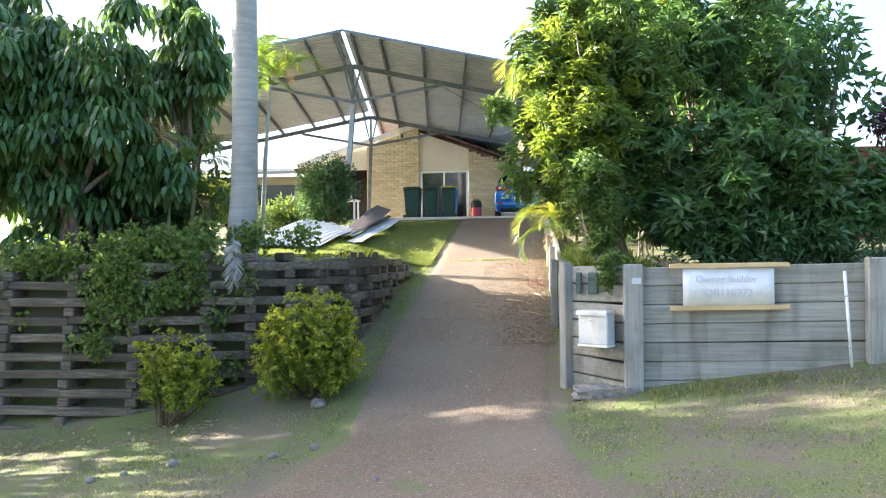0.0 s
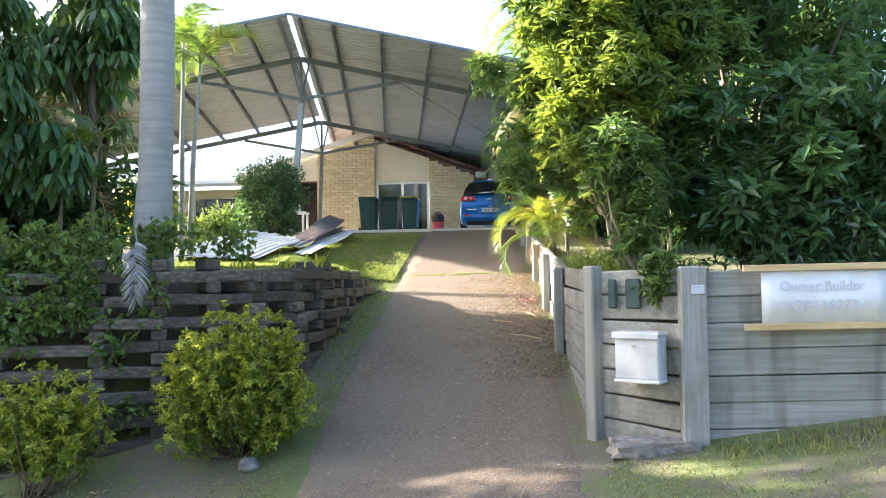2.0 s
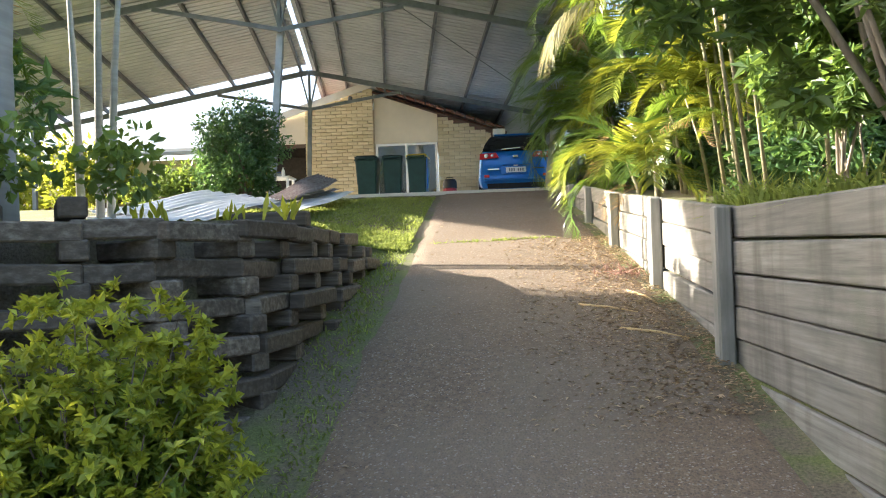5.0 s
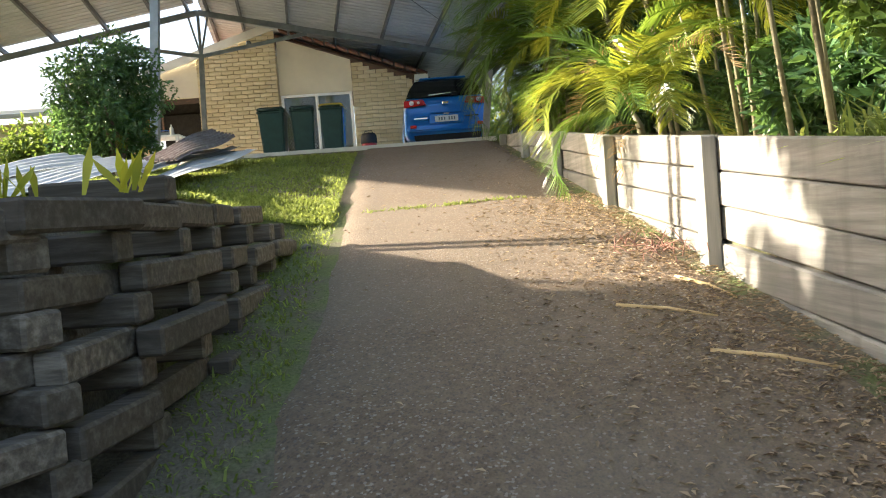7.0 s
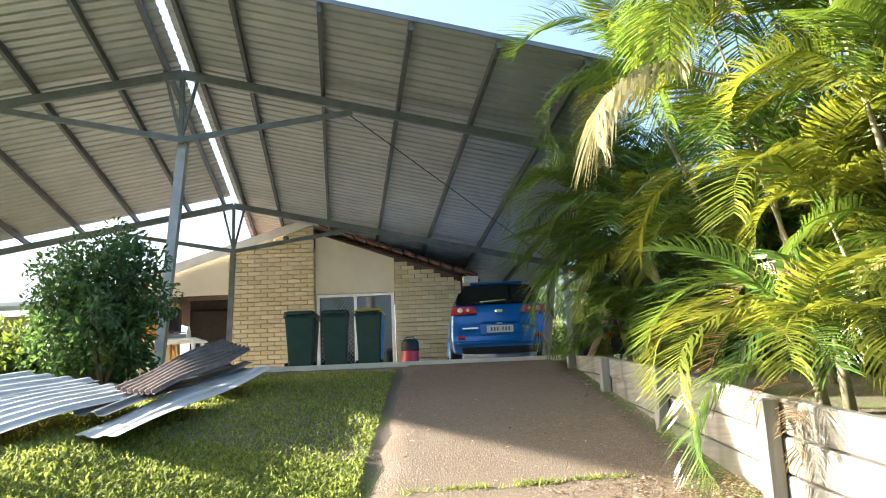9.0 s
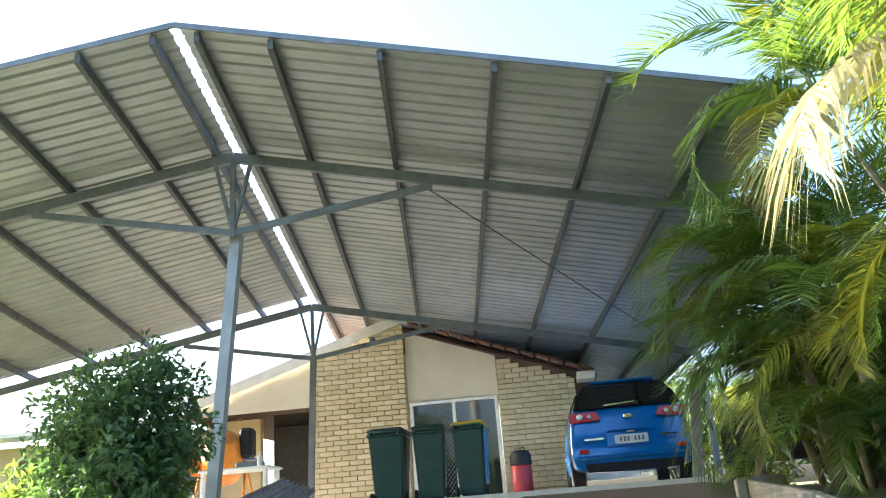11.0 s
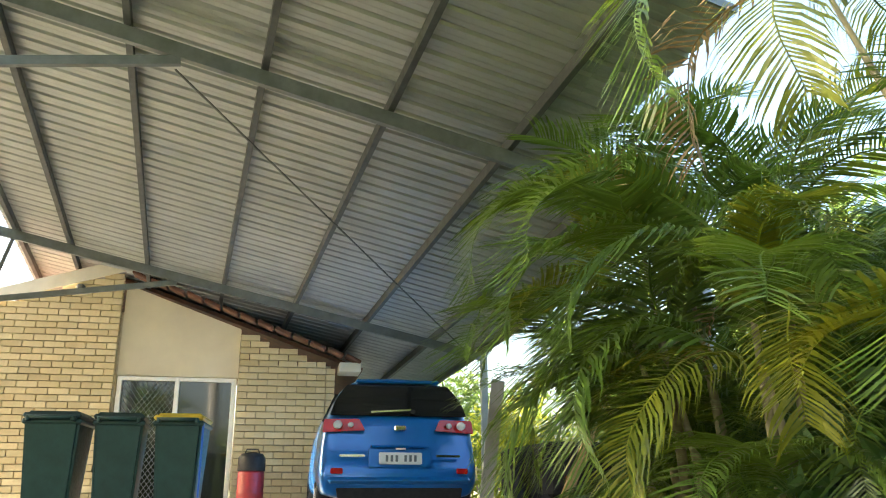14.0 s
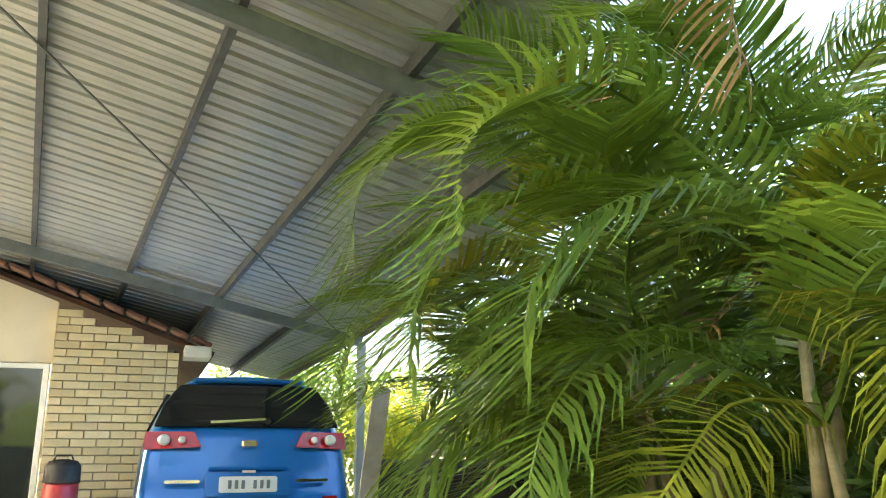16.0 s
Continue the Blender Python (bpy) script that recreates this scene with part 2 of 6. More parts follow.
    M["blue_plastic"] = plain("blue_plastic", (0.02, 0.12, 0.5), 0.4)
    m = Mat("blue_car_paint", (0.002, 0.18, 0.55), 0.28, 0.25)
    m.b.inputs["Coat Weight"].default_value = 0.8
    m.b.inputs["Coat Roughness"].default_value = 0.06
    m.color(m.ramp(m.noise(2.0, 3), [(0.3, (0.002, 0.13, 0.46)), (0.7, (0.003, 0.17, 0.56))]))
    M["car"] = m.m
    m = Mat("car_glass", (0.012, 0.014, 0.015), 0.06)
    m.b.inputs["Coat Weight"].default_value = 0.5
    M["car_glass"] = m.m
    m = Mat("window_glass", (0.02, 0.024, 0.024), 0.05)
    m.b.inputs["Specular IOR Level"].default_value = 0.9
    M["glass"] = m.m
    M["lamp_red"] = plain("red_lens", (0.5, 0.012, 0.012), 0.15, vary=0.1)
    M["lamp_clear"] = plain("clear_lens", (0.75, 0.72, 0.72), 0.15, vary=0.05)
    M["chrome"] = plain("chrome", (0.7, 0.7, 0.7), 0.15, 1.0, 0.03)
    M["red"] = plain("red_enamel", (0.33, 0.02, 0.025), 0.4, vary=0.15)
    M["numeral"] = plain("dark_green_numeral", (0.035, 0.07, 0.062), 0.6, vary=0.2)
    M["letter"] = plain("pale_grey_letters", (0.58, 0.58, 0.6), 0.6, vary=0.05)
    M["orange"] = plain("orange_paint", (0.75, 0.27, 0.02), 0.45, vary=0.12)
    M["red_wall"] = plain("red_brick_wall", (0.19, 0.055, 0.035), 0.9, vary=0.2, scale=12)
    m = Mat("palm_trunk_bark", rough=0.85)
    ring = m.noise(1.0, 4, 0.5, (1.5, 1.5, 22))
    m.color(m.mix(m.ramp(m.noise(4, 6), [(0.45, 0.0), (0.75, 0.5)]), m.ramp(ring, [(0.3, (0.3, 0.29, 0.265)), (0.7, (0.4, 0.39, 0.365))]), (0.2, 0.21, 0.17)))
    m.bump(ring, 0.15, 0.01)
    M["palm_bark"] = m.m
    m = Mat("brown_bark", rough=0.9)
    m.color(m.ramp(m.noise(1, 7, 0.6, (25, 25, 3)), [(0.3, (0.07, 0.05, 0.035)), (0.7, (0.22, 0.17, 0.12))]))
    M["bark"] = m.m
    m = Mat("pale_stem", rough=0.85)
    m.color(m.ramp(m.noise(1, 7, 0.6, (20, 20, 4)), [(0.3, (0.2, 0.16, 0.12)), (0.7, (0.42, 0.37, 0.3))]))
    M["pale_stem"] = m.m
    m = Mat("cane_stem", rough=0.6)
    m.color(m.ramp(m.noise(1, 6, 0.6, (3, 3, 9)), [(0.3, (0.13, 0.11, 0.06)), (0.7, (0.34, 0.31, 0.2))]))
    M["cane"] = m.m
    M["leaf_mid"] = leafy("mid_green_leaves", (0.042, 0.095, 0.024), (0.125, 0.2, 0.05), (0.34, 0.46, 0.07), 0.42)
    M["leaf_dark"] = leafy("dark_green_leaves", (0.026, 0.068, 0.028), (0.075, 0.15, 0.056), (0.26, 0.42, 0.08), 0.38, 0.32)
    M["leaf_glossy"] = leafy("glossy_green_leaves", (0.028, 0.074, 0.025), (0.085, 0.165, 0.054), (0.27, 0.42, 0.075), 0.38, 0.3)
    M["leaf_lime"] = leafy("golden_green_leaves", (0.15, 0.19, 0.02), (0.38, 0.4, 0.036), (0.55, 0.55, 0.04), 0.4)
    M["leaf_bush"] = leafy("inner_bush_leaves", (0.09, 0.14, 0.018), (0.22, 0.28, 0.035), (0.5, 0.58, 0.05), 0.4)
    M["leaf_vine"] = leafy("vine_leaves", (0.045, 0.09, 0.022), (0.16, 0.23, 0.05), (0.4, 0.5, 0.06), 0.38)
    M["frond"] = leafy("palm_leaflets", (0.034, 0.078, 0.015), (0.125, 0.21, 0.038), (0.34, 0.47, 0.04), 0.4, 0.28)
    M["frond_gold"] = leafy("yellowing_palm_leaflets", (0.085, 0.12, 0.014), (0.23, 0.26, 0.028), (0.48, 0.48, 0.035), 0.42, 0.35)
    M["leaf_purple"] = leafy("purple_leaves", (0.035, 0.014, 0.022), (0.11, 0.045, 0.06), (0.3, 0.08, 0.1), 0.3)
    M["frond_dry"] = leafy("dry_palm_leaflets", (0.2, 0.12, 0.05), (0.4, 0.28, 0.14), (0.5, 0.3, 0.1), 0.25, 0.8)
    M["frond_pale"] = leafy("pale_withered_leaflets", (0.2, 0.19, 0.085), (0.36, 0.33, 0.17), (0.45, 0.4, 0.2), 0.3, 0.6)
    M["frond_grey"] = leafy("withered_grey_leaflets", (0.25, 0.24, 0.23), (0.45, 0.43, 0.42), (0.4, 0.38, 0.35), 0.15, 0.8)
    M["grass"] = leafy("grass_blades", (0.1, 0.145, 0.026), (0.26, 0.31, 0.07), (0.48, 0.53, 0.1), 0.45, 0.65)
    M["grass_dry"] = leafy("dry_verge_grass", (0.13, 0.145, 0.045), (0.27, 0.275, 0.1), (0.45, 0.45, 0.14), 0.4, 0.8)
    M["litter"] = leafy("leaf_litter", (0.15, 0.1, 0.058), (0.4, 0.3, 0.18), (0.5, 0.35, 0.2), 0.1, 0.9)
    M["twig"] = plain("reddish_twig", (0.22, 0.11, 0.075), 0.8, vary=0.3)
    M["mailbox"] = plain("pale_grey_enamel", (0.52, 0.53, 0.54), 0.4, 0.2, vary=0.1, scale=8)
    M["stone"] = plain("pale_stone", (0.25, 0.225, 0.195), 0.9, vary=0.35, scale=14)
    return M


M = make_materials()

# ---------------------------------------------------------------- ground
ROAD_Y = [-30, 0, 5.5, 8.8, 10, 11.7, 12.5, 14.5, 16.4, 20, 23.2, 24, 60]
ROAD_Z = [-0.2, -0.13, -0.5, -0.42, -0.25, 0.19, 0.42, 0.83, 1.16, 1.8, 2.36, 2.38, 2.4]
CRIB = [(-9.5, 10.4), (-5.4, 10.36), (-4.16, 10.3), (-3.3, 10.45), (-2.3, 10.8), (-1.45, 11.3), (-1.08, 12.0), (-0.95, 13.0), (-0.93, 14.4), (-0.92, 16.2)]


def step(a, b, v):
    v = min(1, max(0, (v - a) / (b - a)))
    return v * v * (3 - 2 * v)


def base_z(x, y):
    """The height of the open ground and driveway."""
    z = float(np.interp(y, ROAD_Y, ROAD_Z))
    return z + float(np.interp(y, [0, 6, 10, 12.5, 14], [0.06, 0.11, 0.13, 0.03, 0])) * min(6, max(-6, x - 0.6))


def yard_z(x, y):
    """The height of the left yard behind the crib wall."""
    plane = float(np.interp(y, [10, 12.5, 15, 17, 20, 23], [1.2, 1.33, 1.38, 1.55, 1.95, 2.34])) - 0.1 * step(3.0, 5.0, -x) * step(13, 11, y)
    near = base_z(x, y) + 0.02
    plane += (float(np.interp(y, [15, 17, 20, 23], [1.48, 1.63, 1.94, 2.3])) - plane) * step(1.9, 2.5, -x) * step(15.3, 16.6, y)
    k = step(0.55, 2.4, -x)
    k = max(k, step(0.85, 1.15, -x) * step(16.4, 14.6, y))
    return max(near, near + (plane - near) * k) if y < 23 else 2.34


def wall_top(y):
    """The height of the sleeper wall along the driveway."""
    return float(np.interp(y, [9.6, 12, 14, 16.1, 18.2, 20.3, 22.3], [1.22, 1.275, 1.485, 1.7, 1.96, 2.2, 2.36]))


def bed_z(x, y):
    """The height of the garden bed behind the sleeper fence."""
    return wall_top(y) - 0.12


def crib_y(x):
    xs = [p[0] for p in CRIB]
    return float(np.interp(x, xs, [p[1] for p in CRIB]))


def behind_crib(x, y, back=0.5):
    if x > -0.95 - back * 0.6:
        return False
    return y > crib_y(x + back * 0.6) + back


def ground_z(x, y):
    wob = 0.02 * noise.noise((x * 0.8, y * 0.8, 0)) + 0.008 * noise.noise((x * 5, y * 5, 3))
    if behind_crib(x, y):
        return yard_z(x, y) + wob
    if x > 1.86 and y > 9.4 + max(0, 2.45 - x) * 0.7 and y < 40:
        return bed_z(x, y) + 2 * wob
    if x < -0.6 and y > 16.2:
        return yard_z(x, y) + wob
    return base_z(x, y) + (wob if x < -0.7 or x > 1.9 or y < 9 else -0.01)


def make_ground():
    xs = [-400, -150, -60, -30, -18, -13] + [round(-10 + 0.25 * i, 3) for i in range(16)] + [round(-6 + 0.1 * i, 3) for i in range(121)] + [6.4, 7, 8, 10, 14, 20, 35, 70, 160, 400]
    ys = [-300, -100, -40, -15, -6, -2] + [round(0.3 * i, 3) for i in range(20)] + [round(6 + 0.1 * i, 3) for i in range(181)] + [24.5, 25.5, 27, 30, 35, 42, 55, 80, 160, 400, 900]
    v = [(x, y, ground_z(x, y)) for y in ys for x in xs]
    n = len(xs)
    f = [(j * n + i, j * n + i + 1, (j + 1) * n + i + 1, (j + 1) * n + i) for j in range(len(ys) - 1) for i in range(n - 1)]
    ob = soup("ground", v, f, M["ground"], smooth=True)
    tagged(ob, "patchy dry grass and bare brown dirt sloping uphill", "ground", kind="structure")


make_ground()


def drive_edges(y):
    left = float(np.interp(y, [2, 5, 7, 8.4, 10.3, 12, 14, 23.5], [-3.6, -2.0, -1.0, -0.64, -0.76, -0.68, -0.58, -0.6]))
    right = float(np.interp(y, [2, 4.5, 6.1, 7.5, 8.6, 9.6, 23.5], [4.6, 3.0, 2.14, 1.83, 1.66, 1.68, 1.74]))
    return left, right


def make_drive():
    v, f, nx = [], [], 16
    ys = [2 + 0.12 * i for i in range(180)]
    ys = [y for y in ys if y < 23.3]
    for y in ys:
        a, b = drive_edges(y)
        a += 0.05 * noise.noise((y * 1.7, 0, 1)) + 0.03 * noise.noise((y * 6, 0, 1))
        b += 0.03 * noise.noise((y * 1.7, 5, 1)) + 0.02 * noise.noise((y * 6, 5, 1))
        for i in range(nx + 1):
            x = a + (b - a) * i / nx
            z = base_z(x, y) + 0.012 + 0.006 * noise.noise((x * 1.5, y * 1.5, 9))
            if i in (0, nx):
                z -= 0.05
            v.append((x, y, z))
    n = nx + 1
    f = [(j * n + i, j * n + i + 1, (j + 1) * n + i + 1, (j + 1) * n + i) for j in range(len(ys) - 1) for i in range(nx)]
    ob = soup("driveway", v, f, M["drive"], smooth=True)
    tagged(ob, "brown exposed aggregate concrete driveway running steeply uphill", "driveway", kind="structure")
    bm = box(120, 9, 0.1, (0, -4.0, -0.13))
    tagged(part("road", bm, M["asphalt"]), "dark worn asphalt street", "road", kind="structure")


make_drive()

# ---------------------------------------------------------------- carport frame of reference
RIDGE0, RIDGE1 = Vector((-3.33, 20.4, 7.04)), Vector((-4.29, 28.72, 6.42))
CV = Vector((RIDGE1.x - RIDGE0.x, RIDGE1.y - RIDGE0.y, 0)).normalized()
CU = Vector((CV.y, -CV.x, 0))
LONG = (RIDGE1 - RIDGE0).xy.length
FALL = 0.2
EAVE = 7.25
FRONT_EAVE = 6.05
TRUSSES = (2.22, 8.12)


def roof_pt(u, v, drop=0.0):
    """A point of the carport roof: u across from the ridge, v back from its front edge."""
    z = RIDGE0.z + (RIDGE1.z - RIDGE0.z) * v / LONG - FALL * abs(u) - drop
    p = RIDGE0 + CU * u + CV * v
    return Vector((p.x, p.y, z))


SLAB_Z = 2.4


def make_slab():
    bm = bmesh.new()
    a, b = Vector((-7.5, 22.85)), Vector((2.6, 23.85))
    pts = [a, b, Vector((3.2, 40)), Vector((-7.5, 40))]
    lo = [bm.verts.new((p.x, p.y, 2.1)) for p in pts]
    hi = [bm.verts.new((p.x, p.y, SLAB_Z)) for p in pts]
    bm.faces.new(hi)
    for i in range(4):
        bm.faces.new((lo[i], lo[(i + 1) % 4], hi[(i + 1) % 4], hi[i]))
    bmesh.ops.bevel(bm, geom=bm.edges[:], offset=0.015, segments=2, affect="EDGES")
    tagged(part("carport_floor", bm, M["slab"]), "pale concrete slab under the carport", "floor", kind="structure")


make_slab()


def make_carport():
    root = empty("carport", pose(-3.7, 23, SLAB_Z), "large gabled steel carport with corrugated roof sheets and open ridge", "carport")
    # roof sheets, one per span of cover between front edge and back
    cover, pitch, amp = 0.76, 0.19, 0.032
    for side in (-1, 1):
        back = LONG - 0.35 if side < 0 else 12.6
        v0 = -0.08
        while v0 < back - 0.05:
            v1 = min(v0 + cover, back)
            marks = []
            for q in range(int((v1 - v0) / pitch + 0.999)):
                a0 = v0 + q * pitch
                marks += [(a0 + d, h) for d, h in ((0, 0), (0.052, 0), (0.058, 0.12), (0.066, 0), (0.118, 0), (0.132, 1), (0.166, 1), (0.18, 0)) if a0 + d < v1]
            marks.append((v1, 0))
            n = len(marks) - 1
            us = [0.055, 2.5, 4.9, FRONT_EAVE if side > 0 and v1 < 2.3 else EAVE + 0.15]
            vs, fs = [], []
            for i in range(n + 1):
                vv, h = marks[i][0], amp * marks[i][1]
                for u in us:
                    p = roof_pt(side * u, vv)
                    vs.append((p.x, p.y, p.z + h))
            k = len(us)
            fs = [(i * k + j, i * k + j + 1, (i + 1) * k + j + 1, (i + 1) * k + j) for i in range(n) for j in range(k - 1)]
            ob = soup("roof_sheet", vs, fs, M["sheet"], root)
            md = ob.modifiers.new("thick", "SOLIDIFY")
            md.thickness = 0.004
            v0 = v1
    # purlins along the ridge direction
    for side in (-1, 1):
        back = LONG + 0.15 if side < 0 else 12.6
        for u in (0.22, 0.95, 2.02, 3.13, 4.22, 5.33, 6.42, EAVE):
            a, b = roof_pt(side * u, 2.15 if side > 0 and u > FRONT_EAVE else -0.06, 0.075), roof_pt(side * u, back, 0.075)
            part("purlin", beam(a, b, 0.055, 0.11), M["steel_dark"], root)
    # trusses: rafters, drop chords, king post
    for v in TRUSSES:
        apex = roof_pt(0, v, 0.2)
        for side in (-1, 1):
            part("rafter", beam(apex, roof_pt(side * EAVE, v, 0.2), 0.06, 0.13), M["steel"], root)
            part("web", beam(Vector((apex.x, apex.y, apex.z - 1.0)), roof_pt(side * 2.45, v, 0.28), 0.05, 0.08), M["steel"], root)
        part("king_post", beam(apex, apex - Vector((0, 0, 1.05)), 0.06, 0.06, (0, 1, 0)), M["steel"], root)
        for s2 in (-1, 1):
            part("brace", beam(apex - Vector((0, 0, 1.0)), roof_pt(0.25 * s2, v, 0.1), 0.04, 0.04, (0, 1, 0)), M["steel"], root)
        e = roof_pt(EAVE, v, 0.2)
        part("post", beam((e.x, e.y, SLAB_Z - 0.4), e, 0.1, 0.1, (0, 1, 0)), M["galvanised"], root)
        e = roof_pt(-EAVE, v, 0.2)
        part("post", beam((e.x, e.y, 1.9), e, 0.1, 0.1, (0, 1, 0)), M["steel"], root)
    # props below the two king posts
    for v, x, wide in ((TRUSSES[0] + 0.2, 0, 0.13), (TRUSSES[1], 0, 0.1)):
        a = roof_pt(0, v, 1.15)
        # the front prop takes the paler steel that has sunlight in its colour
        part("prop", beam((a.x - (0.3 if v < 3 else 0.12), a.y, SLAB_Z - 0.1), a, wide, wide, (0, 1, 0)), M["galvanised" if v < 3 else "steel"], root)
    # a long diagonal strap under the right slope
    part("strap", beam(roof_pt(2.4, 2.6, 0.15), roof_pt(6.9, 8.1, 0.15), 0.018, 0.01), M["steel_dark"], root)
    # front edge trim
    for ob in root.children:
        ob.matrix_parent_inverse = root.matrix_basis.inverted()
    for side in (-1, 1):
        part("barge_flashing", beam(roof_pt(0, -0.1, -0.005), roof_pt(side * (FRONT_EAVE if side > 0 else EAVE + 0.15), -0.1, -0.005), 0.02, 0.06), M["steel"], root).matrix_parent_inverse = root.matrix_basis.inverted()


make_carport()


# ---------------------------------------------------------------- house
WALL_Y = 29.74


def make_house():
    root = empty("house", pose(-2, 30, SLAB_Z), "single storey cream brick house with low gable and tiled verge", "house")
    # rear of the brick skin, left and right of the sliding door
    part("wall", box(1.98, 0.2, 3.0, (-3.69, WALL_Y + 0.12, SLAB_Z + 1.5)), M["mortar"], root, "mortar behind cream bricks")
    part("wall", box(1.44, 0.2, 2.25, (-0.19, WALL_Y + 0.12, SLAB_Z + 1.12)), M["mortar"], root, "mortar behind cream bricks")
    part("wall", box(0.2, 9, 2.2, (0.43, WALL_Y + 4.7, SLAB_Z + 1.1)), M["brick"], root)
    # sheet panel over the door
    bm = bmesh.new()
    pts = [(-2.7, 4.42), (-0.91, 4.42), (-0.91, 5.2), (-2.7, 5.85)]
    for y in (WALL_Y + 0.02, WALL_Y + 0.14):
        bm.faces.new([bm.verts.new((x, y, z)) for x, z in pts])
    vs = bm.verts[:]
    bm.verts.ensure_lookup_table()
    for i in range(4):
        bm.faces.new((bm.verts[i], bm.verts[(i + 1) % 4], bm.verts[4 + (i + 1) % 4], bm.verts[4 + i]))
    part("panel", bm, M["panel"], root, "cream painted flat sheet above the door")
    # left gable sheet over the porch
    bm = bmesh.new()
    pts = [(-7.0, 4.52), (-4.68, 4.52), (-4.68, 5.45), (-7.0, 4.72)]
    for y in (WALL_Y, WALL_Y + 0.1):
        bm.faces.new([bm.verts.new((x, y, z)) for x, z in pts])
    bm.verts.ensure_lookup_table()
    for i in range(4):
        bm.faces.new((bm.verts[i], bm.verts[(i + 1) % 4], bm.verts[4 + (i + 1) % 4], bm.verts[4 + i]))
    part("gable_panel", bm, M["panel"], root)
    # verge boards and roof
    part("verge_board", beam((-7.3, WALL_Y - 0.12, 4.68), (-2.75, WALL_Y - 0.12, 6.12), 0.04, 0.2), M["fascia"], root)
    part("roof", beam((-7.5, 34.7, 4.58), (-2.78, 34.7, 5.98), 9.6, 0.06), M["tile"], root, "terracotta tile roof")
    part("roof", beam((-2.78, 34.7, 5.96), (1.05, 34.7, 4.62), 9.6, 0.06), M["tile"], root, "terracotta tile roof")
    part("eave_return", box(0.34, 0.5, 0.15, (0.82, WALL_Y - 0.02, 4.6), 0.01), M["fascia"], root)
    # porch recess
    part("porch_wall", box(1.25, 0.2, 2.2, (-6.95, 31.5, SLAB_Z + 1.1)), M["brick"], root)
    # near black panels stand in for the shade of the recess and doorway
    part("porch_wall", box(2.6, 0.2, 2.3, (-4.85, 31.9, SLAB_Z + 1.15)), M["dark"], root, "porch back wall with the recess's shade put into its colour")
    part("porch_side", box(0.2, 2.1, 2.3, (-4.6, 30.9, SLAB_Z + 1.15)), M["brick"], root)
    part("porch_door", box(1.2, 0.06, 2.02, (-5.45, 31.7, SLAB_Z + 1.0), 0.01), M["dark"], root, "doorway panel with the opening's shade put into its colour")
    # left wing
    part("wing_wall", box(12, 0.2, 2.3, (-13.1, 33, SLAB_Z + 1.1)), M["panel"], root)
    part("wing_roof", beam((-19.2, 32.0, 4.78), (-7.2, 32.0, 4.78), 0.12, 0.2), M["fascia"], root)
    part("wing_roof", box(12.5, 7, 0.1, (0, 0, 0), 0, pose(-13.2, 35.2, 5.75, 17, 0, 0)), M["sheet"], root)
    for x in (-9.2, -12.2):
        win = part("wing_window", box(1.6, 0.05, 1.1, (x, 32.88, SLAB_Z + 1.35), 0.01), M["glass"], root)
        part("window_frame", box(1.74, 0.06, 0.06, (x, 32.87, SLAB_Z + 0.8), 0.01), M["white"], root)
    # stepped edge tiles along the right verge
    for i in range(13):
        k = (i + 0.5) / 13
        x, z = -2.6 + 3.6 * k, 5.98 - 1.3 * k
        part("verge_tile", box(0.26, 0.3, 0.05, (0, 0, 0), 0.012, pose(x, WALL_Y - 0.2 + random.uniform(-0.02, 0.02), z, 0, 24, 0)), M["tile"], root)
    part("floodlight", box(0.12, 0.14, 0.14, (-3.35, WALL_Y - 0.1, 5.72), 0.03), M["steel_dark"], root)
    for ob in root.children:
        ob.matrix_parent_inverse = root.matrix_basis.inverted()
    return root


HOUSE = make_house()


def make_sliding_door():
    d = empty("door_1", pose(-1.81, WALL_Y, SLAB_Z), "white framed sliding glass door with a security screen", "door", kind="structure")
    z0, z1, xa, xb = SLAB_Z, 4.41, -2.68, -0.93
    fr = M["white"]
    iv = d.matrix_world.inverted()

    def loc(name, bm, mat, label=""):
        bm.transform(iv)
        return part(name, bm, mat, d, label)

    for x in (xa + 0.03, (xa + xb) / 2, xb - 0.03):
        loc("frame", box(0.07, 0.09, z1 - z0, (x, WALL_Y + 0.03, (z0 + z1) / 2), 0.006), fr)
    loc("frame", box(xb - xa, 0.09, 0.06, ((xa + xb) / 2, WALL_Y + 0.034, z1 - 0.03), 0.006), fr)
    loc("pane", box(0.8, 0.012, 1.94, (xb - 0.45, WALL_Y + 0.05, z0 + 1.0)), M["glass"], "dark reflecting glass")
    loc("pane", box(0.8, 0.012, 1.94, (xa + 0.45, WALL_Y + 0.07, z0 + 1.0)), M["glass"], "dark reflecting glass")
    for sgn in (-1, 1):
        bm = bmesh.new()
        for i in range(-12, 32):
            x0 = xa + 0.06 + i * 0.075
            za, zb = z0 + 0.05, z1 - 0.06
            run = (zb - za)
            x1 = x0 + sgn * run * 0.75
            pa, pb = Vector((x0 + (0 if sgn > 0 else run * 0.375), 0, za)), Vector((x1 + (0 if sgn > 0 else run * 0.375), 0, zb))
            lo, hi = xa + 0.06, (xa + xb) / 2 - 0.04
            dx = pb.x - pa.x
            t = sorted(((lo - pa.x) / dx, (hi - pa.x) / dx))
            ta, tb = max(0, t[0]), min(1, t[1])
            if tb - ta < 0.02:
                continue
            a, b = pa.lerp(pb, ta), pa.lerp(pb, tb)
            a.y = b.y = WALL_Y + 0.02 + 0.004 * sgn
            beam(a, b, 0.006, 0.014, (0, 1, 0), bm)
        loc("screen_grille", bm, M["steel"], "diamond pattern security grille")


make_sliding_door()

